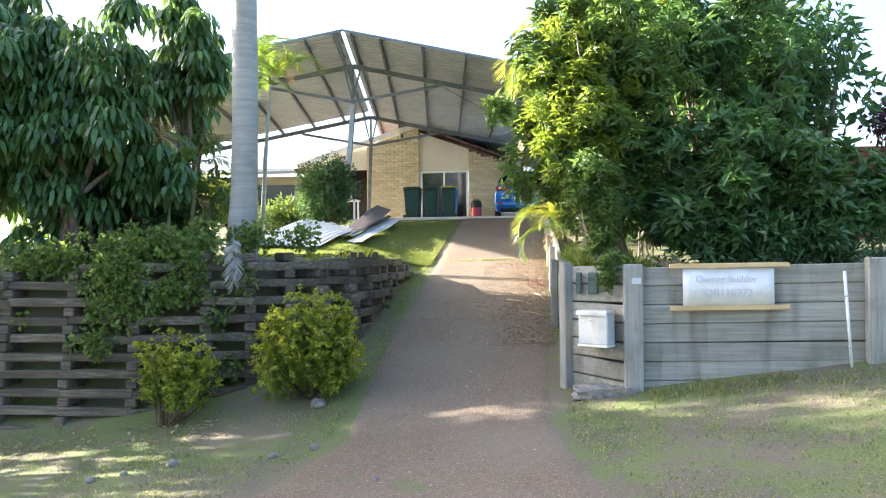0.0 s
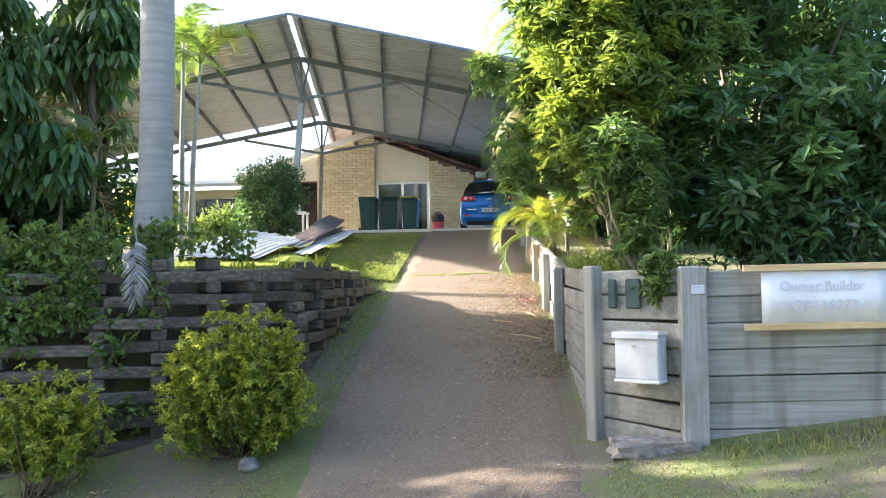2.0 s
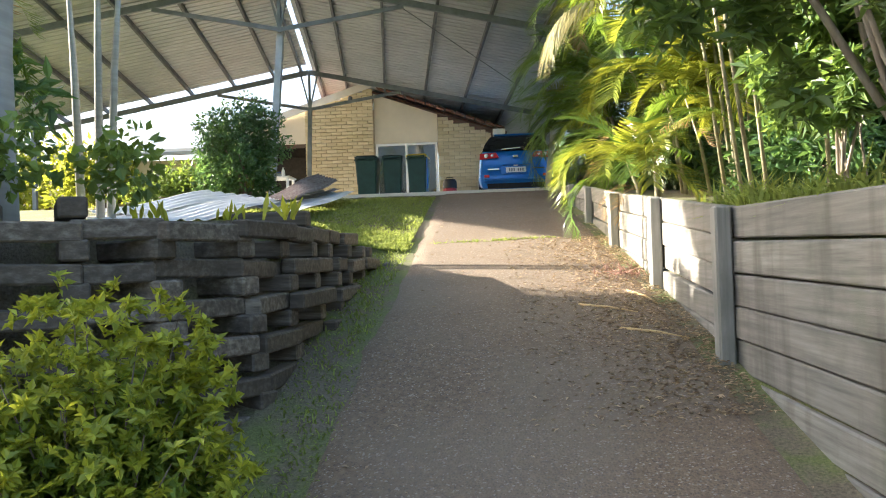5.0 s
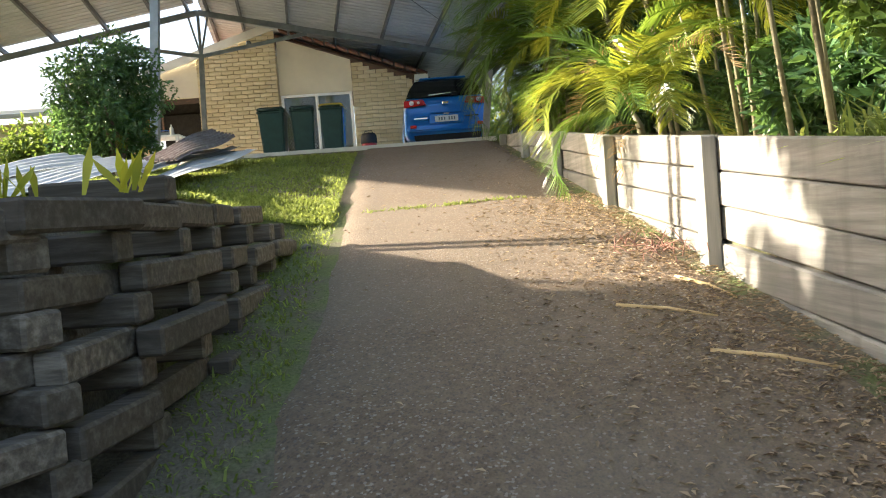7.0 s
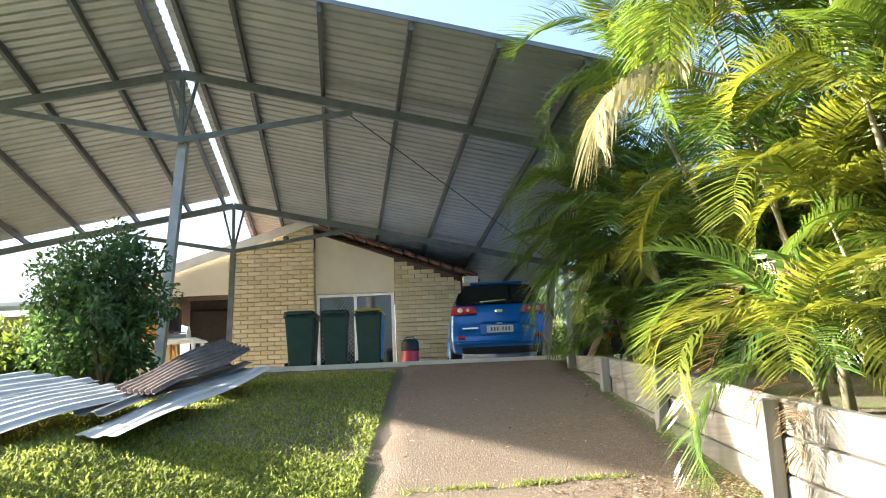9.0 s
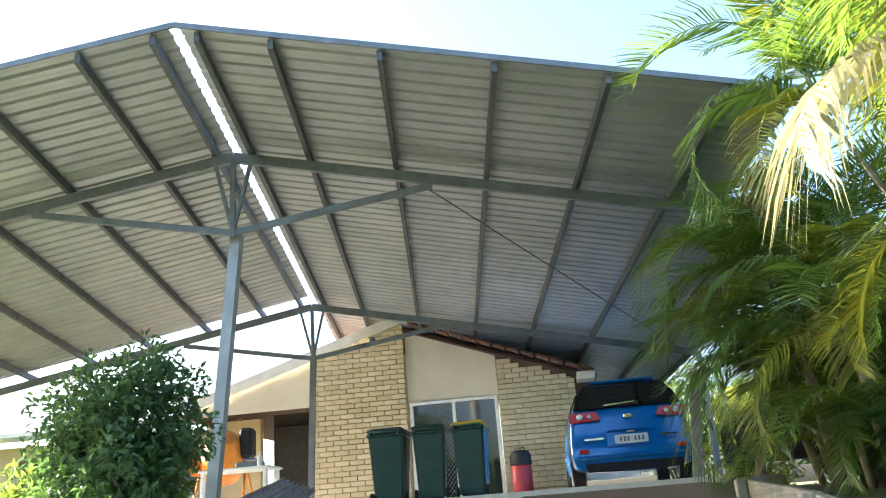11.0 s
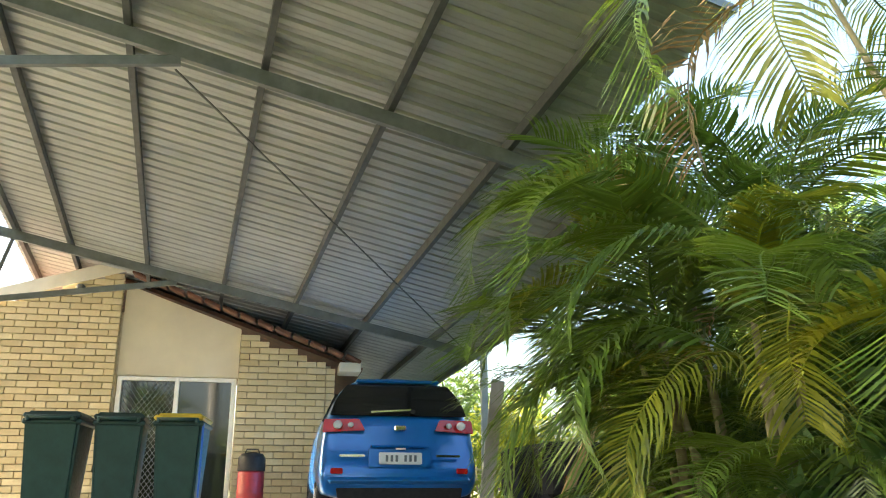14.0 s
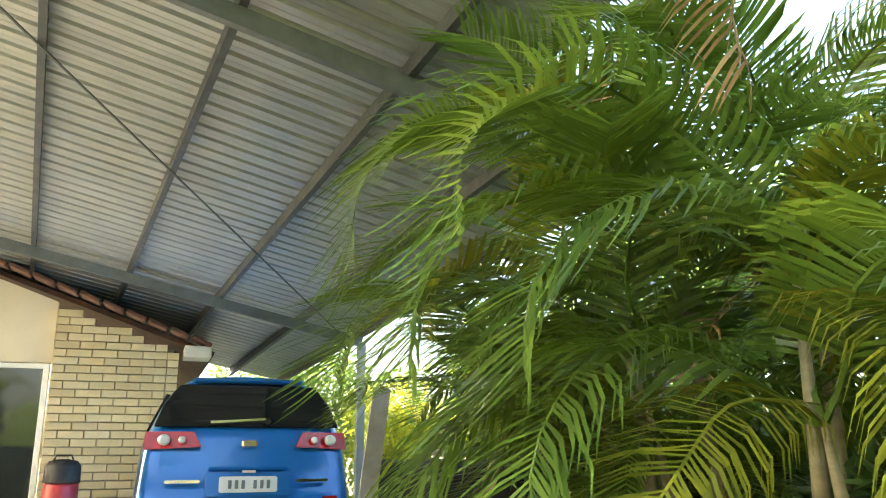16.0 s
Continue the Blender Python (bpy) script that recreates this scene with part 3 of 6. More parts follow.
# ---------------------------------------------------------------- sleeper fence
FENCE_X, FENCE_Y = 1.76, 9.27


def make_front_fence():
    root = empty("front_retaining_wall", pose(3.6, FENCE_Y, 0), "grey weathered timber sleeper retaining wall along the verge", "retaining wall")
    iv = root.matrix_world.inverted()
    for x in (2.49, 4.98, 7.4, 9.8):
        h = 1.24 + 0.02 * (x - 2.5)
        zb = base_z(x, FENCE_Y) - 0.15
        bm = box(0.2, 0.11, h - zb, (x, FENCE_Y - 0.04, (h + zb) / 2), 0.012)
        bm.transform(iv)
        part("post", bm, M["post"], root)
    for x0, x1 in ((2.5, 4.97), (4.98, 7.38), (7.4, 9.8)):
        for k in range(7):
            zt = 1.2 - 0.205 * k + 0.018 * (x0 - 2.5)
            drop = random.uniform(-0.008, 0.008)
            bm = beam((x0, FENCE_Y + 0.06 + random.uniform(-0.008, 0.008), zt - 0.1), (x1, FENCE_Y + 0.06 + random.uniform(-0.008, 0.008), zt - 0.1 + 0.03 + drop), 0.075, 0.199, bevel=0.008)
            bm.transform(iv)
            part("sleeper", bm, M["sleeper"], root)
    return root


def make_gate_panel():
    """The short panel set at an angle beside the driveway, with its end post."""
    root = empty("gate_return_wall", pose(2.1, 9.5, 0), "short grey sleeper panel angled beside the driveway", "retaining wall")
    iv = root.matrix_world.inverted()
    bm = box(0.115, 0.115, 1.62, (0, 0, 0), 0.012, pose(1.79, 9.66, 0.45, 0, 0, 35))
    bm.transform(iv)
    part("post", bm, M["post"], root)
    for k in range(7):
        zt = 1.22 - 0.2 * k
        j = [random.uniform(-0.012, 0.012) for _ in range(3)]
        bm = beam((1.85, 9.68 + j[0], zt - 0.1), (2.42, 9.3 + j[1], zt - 0.1 - 0.012 * k + j[2]), 0.06, 0.188, bevel=0.01)
        bm.transform(iv)
        part("sleeper", bm, M["sleeper"], root)


def make_side_fence():
    root = empty("side_retaining_wall", pose(FENCE_X, 15, 0), "grey timber sleeper retaining wall along the driveway", "retaining wall")
    iv = root.matrix_world.inverted()
    posts = [12.02, 13.98, 16.1, 18.2, 20.3, 22.3]
    ends = [9.7] + posts

    def top(y):
        return wall_top(y)

    for y in posts:
        zb = base_z(FENCE_X, y) - 0.15
        bm = box(0.1, 0.12, top(y) - zb, (FENCE_X - 0.03 + random.uniform(-0.01, 0.01), y, (top(y) + zb) / 2), 0.012)
        bm.transform(iv)
        part("post", bm, M["post"], root)
    for y0, y1 in zip(ends, ends[1:]):
        zlow = min(base_z(FENCE_X, y0), base_z(FENCE_X, y1)) - 0.1
        k = 0
        while top(y0) - 0.2 * k > zlow:
            bow = 0.03 * math.sin(k * 1.3 + y0)
            bm = beam((FENCE_X + 0.06 + bow * 0.3, y0 + 0.01, top(y0) - 0.1 - 0.203 * k), (FENCE_X + 0.06 + random.uniform(-0.012, 0.012), y1 - 0.01, top(y1) - 0.1 - 0.203 * k - random.uniform(0, 0.012)), 0.07, 0.192, bevel=0.01)
            bm.transform(iv)
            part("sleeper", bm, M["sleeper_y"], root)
            k += 1


make_front_fence()
make_gate_panel()
make_side_fence()


def make_crib_wall():
    root = empty("crib_wall", pose(-2.5, 11, 0), "old timber crib retaining wall with leaning stacked members", "retaining wall")
    iv = root.matrix_world.inverted()
    batter = 0.16
    # points every 1.05 m along the foot of the wall
    want = 0.0
    run = 0.0
    pts = [Vector((*p, 0)) for p in CRIB]
    stations = []
    for a, b in zip(pts, pts[1:]):
        seg = (b - a).length
        while want <= run + seg:
            p = a.lerp(b, (want - run) / seg)
            d = (b - a).normalized()
            stations.append((p, Vector((-d.y, d.x, 0))))
            want += 0.95 if p.x < -2.9 else 0.58
        run += seg

    def top_z(p):
        if p.y < 13:
            return float(np.interp(p.x, [-9, -5.4, -4, -2.8, -1.5], [1.08, 1.14, 1.34, 1.42, 1.36]))
        return float(np.interp(p.y, [13, 14, 15, 15.6, 16.2], [1.37, 1.32, 1.24, 1.15, 1.08]))

    foot = [base_z(p.x, p.y) - 0.1 for p, _ in stations]
    row = 0.118
    levels = 20
    for (p, n), (q, m2), z0, z1 in zip(stations, stations[1:], foot, foot[1:]):
        zt = (top_z(p) + top_z(q)) / 2
        base = math.floor(min(z0, z1) / (2 * row)) * 2 * row
        for k in range(levels):
            z = base + 2 * row * k + row / 2
            if z + row / 2 > zt + 0.05 or z + row / 2 < min(z0, z1):
                continue
            off = batter * (z - (z0 + z1) / 2)
            loose = 0.07 if p.x > -2.9 else 0.04
            out = random.uniform(-loose, loose)
            a = p + n * (off + out + random.uniform(-0.03, 0.03)) + Vector((0, 0, z + random.uniform(-0.02, 0.012)))
            b = q + m2 * (off + out + random.uniform(-0.03, 0.03)) + Vector((0, 0, z + random.uniform(-0.025, 0.012)))
            d = (b - a).normalized() * random.uniform(-0.05, 0.09)
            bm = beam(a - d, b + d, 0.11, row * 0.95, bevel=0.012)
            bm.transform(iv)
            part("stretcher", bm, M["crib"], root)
    for (p, n), z0 in zip(stations, foot):
        zt = top_z(p)
        base = math.floor(z0 / (2 * row)) * 2 * row
        for k in range(levels):
            z = base + 2 * row * k + row * 1.5
            if z + row / 2 > zt + 0.05 or z < z0:
                continue
            off = batter * (z - z0)
            jit = random.uniform(-0.03, 0.03)
            a = p + n * (off - 0.06 + jit) + Vector((0, 0, z))
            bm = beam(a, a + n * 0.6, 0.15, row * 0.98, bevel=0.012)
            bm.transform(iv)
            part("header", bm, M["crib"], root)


make_crib_wall()


# ---------------------------------------------------------------- plants
def leaf_cloud(centres, count, size, spread, aim=None, flat=0.4, slim=0.45):
    """Many small folded leaves round centres: [(x, y, z, radius), ...]."""
    v, f = [], []
    c = np.array(centres)
    w = c[:, 3] ** 2
    pick = np.random.choice(len(c), count, p=w / w.sum())
    d = np.random.normal(size=(count, 3))
    d /= np.linalg.norm(d, axis=1)[:, None]
    r = np.random.uniform(0.35, 1.0, count) ** 0.6
    pos = c[pick, :3] + d * (c[pick, 3] * r)[:, None] * np.array(spread)
    for i in range(count):
        p = Vector(pos[i])
        out = Vector(d[i])
        a = (out * 0.7 + Vector(np.random.normal(size=3)) * 0.6 + Vector((0, 0, -0.15))).normalized()
        nrm = (Vector((0, 0, 1)) * (1 - flat) + Vector(np.random.normal(size=3)) * flat + out * 0.4).normalized()
        s = a.cross(nrm)
        if s.length < 1e-3:
            continue
        s.normalize()
        up = s.cross(a)
        L = size * np.random.uniform(0.6, 1.25)
        W = L * slim * 0.5
        k = len(v)
        v += [p, p + a * L * 0.45 + s * W + up * W * 0.35, p + a * L - up * L * 0.12, p + a * L * 0.45 - s * W + up * W * 0.35]
        f += [(k, k + 1, k + 2), (k, k + 2, k + 3)]
    return v, f


def blobs(n, cx, cy, cz, rx, ry, rz, r0, r1, shell=0.5):
    """Clump centres spread through an uneven ellipsoid."""
    out = []
    for _ in range(n):
        d = Vector(np.random.normal(size=3)).normalized()
        k = random.uniform(shell, 1.0)
        lump = 1 + 0.25 * noise.noise(d * 1.7 + Vector((cx, cy, 0)))
        out.append((cx + d.x * rx * k * lump, cy + d.y * ry * k * lump, cz + d.z * rz * k * lump, random.uniform(r0, r1)))
    return out


def whorl_cloud(centres, count, size, slim=0.4, lift=0.35):
    """Shoot tips: rosettes of pointed leaves that spread round a tip and face outwards."""
    v, f = [], []
    c = np.array(centres)
    w = c[:, 3] ** 2
    pick = np.random.choice(len(c), count, p=w / w.sum())
    for j in pick:
        d = Vector(np.random.normal(size=3)).normalized()
        p = Vector(c[j, :3]) + d * c[j, 3] * random.uniform(0.5, 1.0)
        axis = (d * 0.6 + Vector((0, 0, 0.7)) + Vector(np.random.normal(size=3)) * 0.3).normalized()
        e1 = axis.orthogonal().normalized()
        e2 = axis.cross(e1)
        n = random.choice((5, 6, 7, 8))
        turn = random.uniform(0, math.tau)
        for i in range(n):
            a = turn + math.tau * i / n + random.uniform(-0.25, 0.25)
            out = (e1 * math.cos(a) + e2 * math.sin(a) + axis * random.uniform(-0.1, 2 * lift)).normalized()
            side = out.cross(axis).normalized()
            up = side.cross(out)
            L = size * random.uniform(0.6, 1.2)
            W = L * slim * 0.5
            k = len(v)
            q = p - axis * random.uniform(0, size * 0.5)
            v += [q, q + out * L * 0.45 + side * W + up * W * 0.4, q + out * L - up * L * 0.15, q + out * L * 0.45 - side * W + up * W * 0.4]
            f += [(k, k + 1, k + 2), (k, k + 2, k + 3)]
    return v, f


def make_shrub(name, foot, clumps, count, size, leaf, label, category, stems=6, slim=0.45, stem_r=0.02, flat=0.5, bark="bark", whorl=False):
    root = empty(name, Matrix.Translation(foot), label, category)
    iv = root.matrix_world.inverted()
    v, f = whorl_cloud(clumps, count, size, slim) if whorl else leaf_cloud(clumps, count, size, (1, 1, 1), slim=slim, flat=flat)
    v = [iv @ p for p in v]
    soup("crown", v, f, M[leaf], root)
    for i in range(stems):
        c = Vector(random.choice(clumps)[:3])
        a = Vector(foot) + Vector((random.uniform(-0.12, 0.12), random.uniform(-0.12, 0.12), -0.05))
        mid = a.lerp(c, 0.5) + Vector((random.uniform(-0.1, 0.1), random.uniform(-0.1, 0.1), 0.1))
        bm = tube([a, mid, c], [stem_r * 1.3, stem_r, stem_r * 0.4], 6)
        bm.transform(iv)
        part("stem", bm, M[bark], root)
    return root


def frond_mesh(name, length, droop, leaflets, leaf_len, material, curl=0.5, gap=0.0, vee=0.5):
    """One feather leaf along +x from its foot, drooping under its weight."""
    v, f = [], []
    n = 14
    spine = []
    x, z, ang = 0.0, 0.0, 0.0
    for i in range(n + 1):
        spine.append(Vector((x, 0.03 * math.sin(i), z)))
        ang = -droop * (i / n) ** 1.25
        x += length / n * math.cos(ang)
        z += length / n * math.sin(ang)
    for i in range(n):
        w0, w1 = 0.014 * (1 - 0.8 * i / n), 0.014 * (1 - 0.8 * (i + 1) / n)
        k = len(v)
        p, q = spine[i], spine[i + 1]
        v += [p + Vector((0, w0, 0)), p - Vector((0, w0, 0)), p + Vector((0, 0, -w0 * 1.5)), q + Vector((0, w1, 0)), q - Vector((0, w1, 0)), q + Vector((0, 0, -w1 * 1.5))]
        f += [(k, k + 3, k + 4, k + 1), (k + 1, k + 4, k + 5, k + 2), (k + 2, k + 5, k + 3, k)]
    for i in range(leaflets):
        t = 0.16 + 0.84 * (i + 0.5) / leaflets
        s = t * n
        j = min(n - 1, int(s))
        p = spine[j].lerp(spine[j + 1], s - j)
        d = (spine[j + 1] - spine[j]).normalized()
        up = Vector((-d.z, 0, d.x))
        for side in (-1, 1):
            if random.random() < gap:
                continue
            ll = leaf_len * (0.45 + 0.75 * math.sin(math.pi * (0.12 + 0.8 * t))) * random.uniform(0.85, 1.1)
            fan = 0.2 + 0.5 * t + random.uniform(-0.08, 0.08)
            a = (Vector((0, side, 0)) * math.cos(fan) + d * math.sin(fan) + up * (vee + random.uniform(-0.12, 0.12))).normalized()
            wd = d * 0.0125 + up * 0.004
            dn = Vector((0, 0, -1))
            p1 = p + a * ll * 0.4 + dn * ll * 0.02 * curl
            p2 = p + a * ll * 0.72 + dn * ll * 0.17 * curl
            p3 = p + a * ll * 0.9 + dn * ll * 0.45 * curl
            k = len(v)
            v += [p - wd * 0.5, p + wd * 0.5, p1 + wd, p1 - wd, p2 + wd * 0.75, p2 - wd * 0.75, p3]
            f += [(k, k + 1, k + 2, k + 3), (k + 3, k + 2, k + 4, k + 5), (k + 5, k + 4, k + 6)]
    me = bpy.data.meshes.new(name)
    me.from_pydata([tuple(p) for p in v], [], f)
    me.materials.append(material)
    me.update()
    return me


FRONDS = {
    "green": [frond_mesh("frond", 1.9, 2.1, 62, 0.42, M["frond"], 0.8, 0.02, 0.25), frond_mesh("frond", 2.1, 2.6, 66, 0.45, M["frond"], 1.0, 0.02, 0.15), frond_mesh("frond", 1.8, 1.6, 60, 0.42, M["frond"], 0.6, 0.0, 0.3), frond_mesh("frond", 2.2, 2.9, 66, 0.42, M["frond"], 1.1, 0.05, 0.15)],
    "gold": [frond_mesh("frond", 1.8, 2.2, 60, 0.4, M["frond_gold"], 0.8, 0.02, 0.25), frond_mesh("frond", 2.0, 2.8, 62, 0.42, M["frond_gold"], 1.0, 0.06, 0.15)],
    "dry": [frond_mesh("frond", 1.6, 2.8, 36, 0.3, M["frond_dry"], 1.0, 0.3)],
}


def make_palm(foot, canes, label, reach=1.0, name="golden_cane_palm", gold=0.3, dry=0.06, fronds=7, low=0, bark="cane", girth=1.0, outer=()):
    """A clump of thin canes, each with a head of drooping feather leaves. canes: (dx, dy, height, lean x, lean y)."""
    root = empty(name, Matrix.Translation(foot), label, "palm")
    for dx, dy, h, lx, ly in canes:
        a = Vector((dx, dy, -0.1))
        top = Vector((dx + lx, dy + ly, h))
        mid = a.lerp(top, 0.55) + Vector((-lx * 0.12, -ly * 0.12, 0.05))
        part("cane", tube([a, mid, top], [0.042 * girth, 0.034 * girth, 0.014 * girth], 8), M[bark], root)
        turn = random.uniform(0, 360)
        for k in range(low):
            fr = new("frond", random.choice(FRONDS["gold" if random.random() < gold else "green"]))
            fr.parent = root
            fr.matrix_local = Matrix.Translation(a.lerp(top, random.uniform(0.2, 0.6))) @ pose(0, 0, 0, random.uniform(-25, 25), -random.uniform(5, 62), turn + 360 * (k + 0.5) / low) @ Matrix.Scale(reach * random.uniform(0.6, 0.9), 4)
        for k in range(fronds):
            az = turn + 360 * k / fronds * 1.0 + random.uniform(-22, 22)
            el = random.choice((80, 72, 62, 52, 38, 20)) + random.uniform(-8, 8)
            kind = "dry" if random.random() < dry else "gold" if random.random() < gold else "green"
            fr = new("frond", random.choice(FRONDS[kind]))
            fr.parent = root
            s = reach * random.uniform(0.8, 1.15)
            fr.matrix_local = Matrix.Translation(top) @ pose(0, 0, 0, random.uniform(-25, 25), -el, az) @ Matrix.Scale(s, 4)
    # long fronds that arch well clear of the clump: place, bearing, rise, length factor, colour
    for x, y, z, az, el, s, kind, which in outer:
        fr = new("frond", FRONDS[kind][which])
        fr.parent = root
        fr.matrix_local = Matrix.Translation((x, y, z)) @ pose(0, 0, 0, 0, -el, az) @ Matrix.Scale(s, 4)
    return root

# large royal palm beside the crib wall
def make_tall_palm():
    foot = Vector((-2.82, 11.75, yard_z(-2.82, 11.75)))
    root = empty("tall_palm", Matrix.Translation(foot), "tall palm with a smooth pale grey ringed trunk", "palm")
    n = 26
    pts = [(0.05 * math.sin(i * 0.2) + 0.004 * i, 0, -0.15 + 0.3 * i) for i in range(n)]
    rad = [0.25 - 0.065 * min(1, i / 4) + 0.0015 * (i % 2) for i in range(n)]
    part("trunk", tube(pts, rad, 20), M["palm_bark"], root)
    top = Vector(pts[-1])
    for k in range(12):
        fr = new("frond", random.choice(FRONDS["green"]))
        fr.parent = root
        fr.matrix_local = Matrix.Translation(top) @ pose(0, 0, 0, 0, -random.uniform(10, 65), 30 * k + random.uniform(-10, 10)) @ Matrix.Scale(1.6, 4)


def make_fallen_frond():
    root = empty("fallen_frond", pose(-2.58, 10.8, 1.7), "withered grey palm frond hanging over the crib wall", "palm frond")
    me = frond_mesh("frond", 1.0, 0.5, 40, 0.4, M["frond_grey"], 1.3, 0.15)
    fr = new("frond", me)
    fr.parent = root
    fr.matrix_local = pose(0, 0, 0, 0, 80, -60) @ Matrix.Diagonal((0.72, 0.4, 0.6, 1))
    part("stalk", tube([(-0.2, 0.6, 0.05), (-0.08, 0.25, 0.1), (0, 0, 0)], [0.03, 0.02, 0.012], 6), M["cane"], root)


make_fallen_frond()
make_tall_palm()

# golden bush on the verge in front of the crib wall
def make_shoot_bush(name, foot, middle, radii, shoots, size, label, open_low=0.35):
    """A bush of many leaning shoots, leafy over their outer half, golden at the tips."""
    root = empty(name, Matrix.Translation(foot), label, "bush")
    iv = root.matrix_world.inverted()
    inner, tips = [], []
    for i in range(shoots):
        d = Vector(np.random.normal(size=3)).normalized()
        if d.z < -open_low:
            d.z = random.uniform(-open_low, 0.6)
        lump = 0.78 + 0.5 * noise.noise(d * 1.9 + Vector(foot)) + random.uniform(0, 0.22)
        tip = Vector((middle[0] + d.x * radii[0] * lump, middle[1] + d.y * radii[1] * lump, middle[2] + d.z * radii[2] * lump))
        a = Vector(foot) + Vector((random.uniform(-0.1, 0.1), random.uniform(-0.08, 0.08), -0.03))
        mid = a.lerp(tip, 0.55) + Vector((0, 0, -0.05))
        if i % 6 == 0:
            bm = tube([a, mid, tip], [0.009, 0.007, 0.002], 5)
            bm.transform(iv)
            part("stem", bm, M["bark"], root)
        way = (tip - mid).normalized() + Vector((0, 0, 0.35))
        for k in range(5):
            q = mid.lerp(tip, 0.2 + 0.2 * k) if k < 4 else tip + way * 0.05
            (tips if k > 2 else inner).append((q.x, q.y, q.z, 0.03))
    for name2, spots, mat, lab, per in (("crown", inner, "leaf_bush", "", 1.6), ("shoot_growth", tips, "leaf_lime", "golden shoot tips", 1.5)):
        v, f = whorl_cloud(spots, int(len(spots) * per), size, 0.5, 0.5)
        soup(name2, [iv @ p for p in v], f, M[mat], root, lab)
    return root


make_shoot_bush("golden_bush", (-1.4, 10.3, base_z(-1.4, 10.3)), (-1.4, 10.22, 0.27), (0.7, 0.46, 0.6), 560, 0.055, "uneven bush with golden green shoots before the crib wall", 0.8)
make_shoot_bush("small_bush", (-3.15, 10.0, base_z(-3.15, 10.0)), (-3.0, 10.0, -0.1), (0.62, 0.26, 0.55), 130, 0.062, "straggly low golden green shrub against the crib wall")

# leafy screen behind the front fence
make_shrub("hedge_tree", (2.6, 11.0, bed_z(2.6, 11)), blobs(170, 2.2, 11.0, 3.4, 1.3, 0.85, 1.9, 0.12, 0.3, 0.1), 3600, 0.14, "leaf_mid", "tall leafy shrub with pale stems behind the fence", "shrub", 9, 0.38, 0.021, bark="pale_stem", whorl=True)
make_shrub("hedge_tree", (4.0, 10.7, bed_z(4, 10.7)), blobs(150, 4.15, 10.6, 2.1, 1.75, 0.6, 0.95, 0.14, 0.3, 0.1), 3000, 0.19, "leaf_glossy", "dense green shrub hanging over the sleeper wall", "shrub", 14, 0.4, 0.02, whorl=True)
make_shrub("hedge_tree", (3.9, 12.0, bed_z(3.9, 12)), blobs(120, 3.9, 12.2, 4.2, 1.6, 1.0, 1.7, 0.16, 0.36, 0.1), 1150, 0.19, "leaf_glossy", "tall spreading shrub behind the fence", "shrub", 12, 0.38, 0.03, whorl=True)
make_shrub("hedge_tree", (5.6, 13.0, bed_z(5.6, 13)), blobs(80, 5.2, 13.2, 3.9, 1.2, 1.0, 2.0, 0.2, 0.45, 0.1), 4200, 0.22, "leaf_dark", "tall dark tree behind the front garden shrubs", "tree", 8, 0.4, 0.05)
make_shrub("hedge_tree", (2.3, 10.6, bed_z(2.3, 10.6)), blobs(80, 1.95, 10.5, 3.3, 0.7, 0.5, 1.3, 0.1, 0.22, 0.1), 1000, 0.12, "leaf_bush", "tall thin shrub with yellow green leaves", "shrub", 8, 0.36, 0.015, bark="pale_stem", whorl=True)
make_shrub("hedge_shrub", (2.35, 10.3, bed_z(2.35, 10.3)), blobs(60, 2.2, 10.15, 1.95, 0.4, 0.3, 0.75, 0.08, 0.18, 0.1), 620, 0.12, "leaf_mid", "leafy green shrub leaning over the angled sleeper panel", "shrub", 8, 0.36, 0.01, bark="pale_stem", whorl=True)
make_shrub("hedge_shrub", (4.4, 10.1, bed_z(4.4, 10.1)), blobs(120, 4.3, 10.35, 1.5, 1.9, 0.4, 0.4, 0.1, 0.22, 0.1), 7500, 0.12, "leaf_dark", "dark low undergrowth along the top of the sleeper wall", "shrub", 12, 0.4, 0.01)
make_shrub("hedge_shrub", (3.2, 13.6, bed_z(3.2, 13.6)), blobs(90, 3.2, 13.8, 2.9, 0.7, 1.1, 1.1, 0.12, 0.28, 0.1), 1900, 0.15, "leaf_mid", "pale green leafy shrub among cane palm stems", "shrub", 8, 0.34, 0.012, bark="pale_stem", whorl=True)
make_shrub("hanging_shrub", (2.35, 9.95, bed_z(2.35, 10)), blobs(22, 2.26, 9.36, 1.2, 0.17, 0.12, 0.26, 0.06, 0.11, 0.3), 75, 0.1, "leaf_mid", "green shoots hanging over the sleeper panel", "shrub", 8, 0.36, 0.008, whorl=True)
make_shrub("purple_shrub", (6.6, 13.0, bed_z(6.6, 13)), blobs(30, 6.75, 13.0, 3.3, 0.38, 0.4, 0.5, 0.12, 0.22, 0.1), 600, 0.12, "leaf_purple", "purple leaved shrub before the red neighbouring wall", "shrub", 6, 0.5, 0.015)

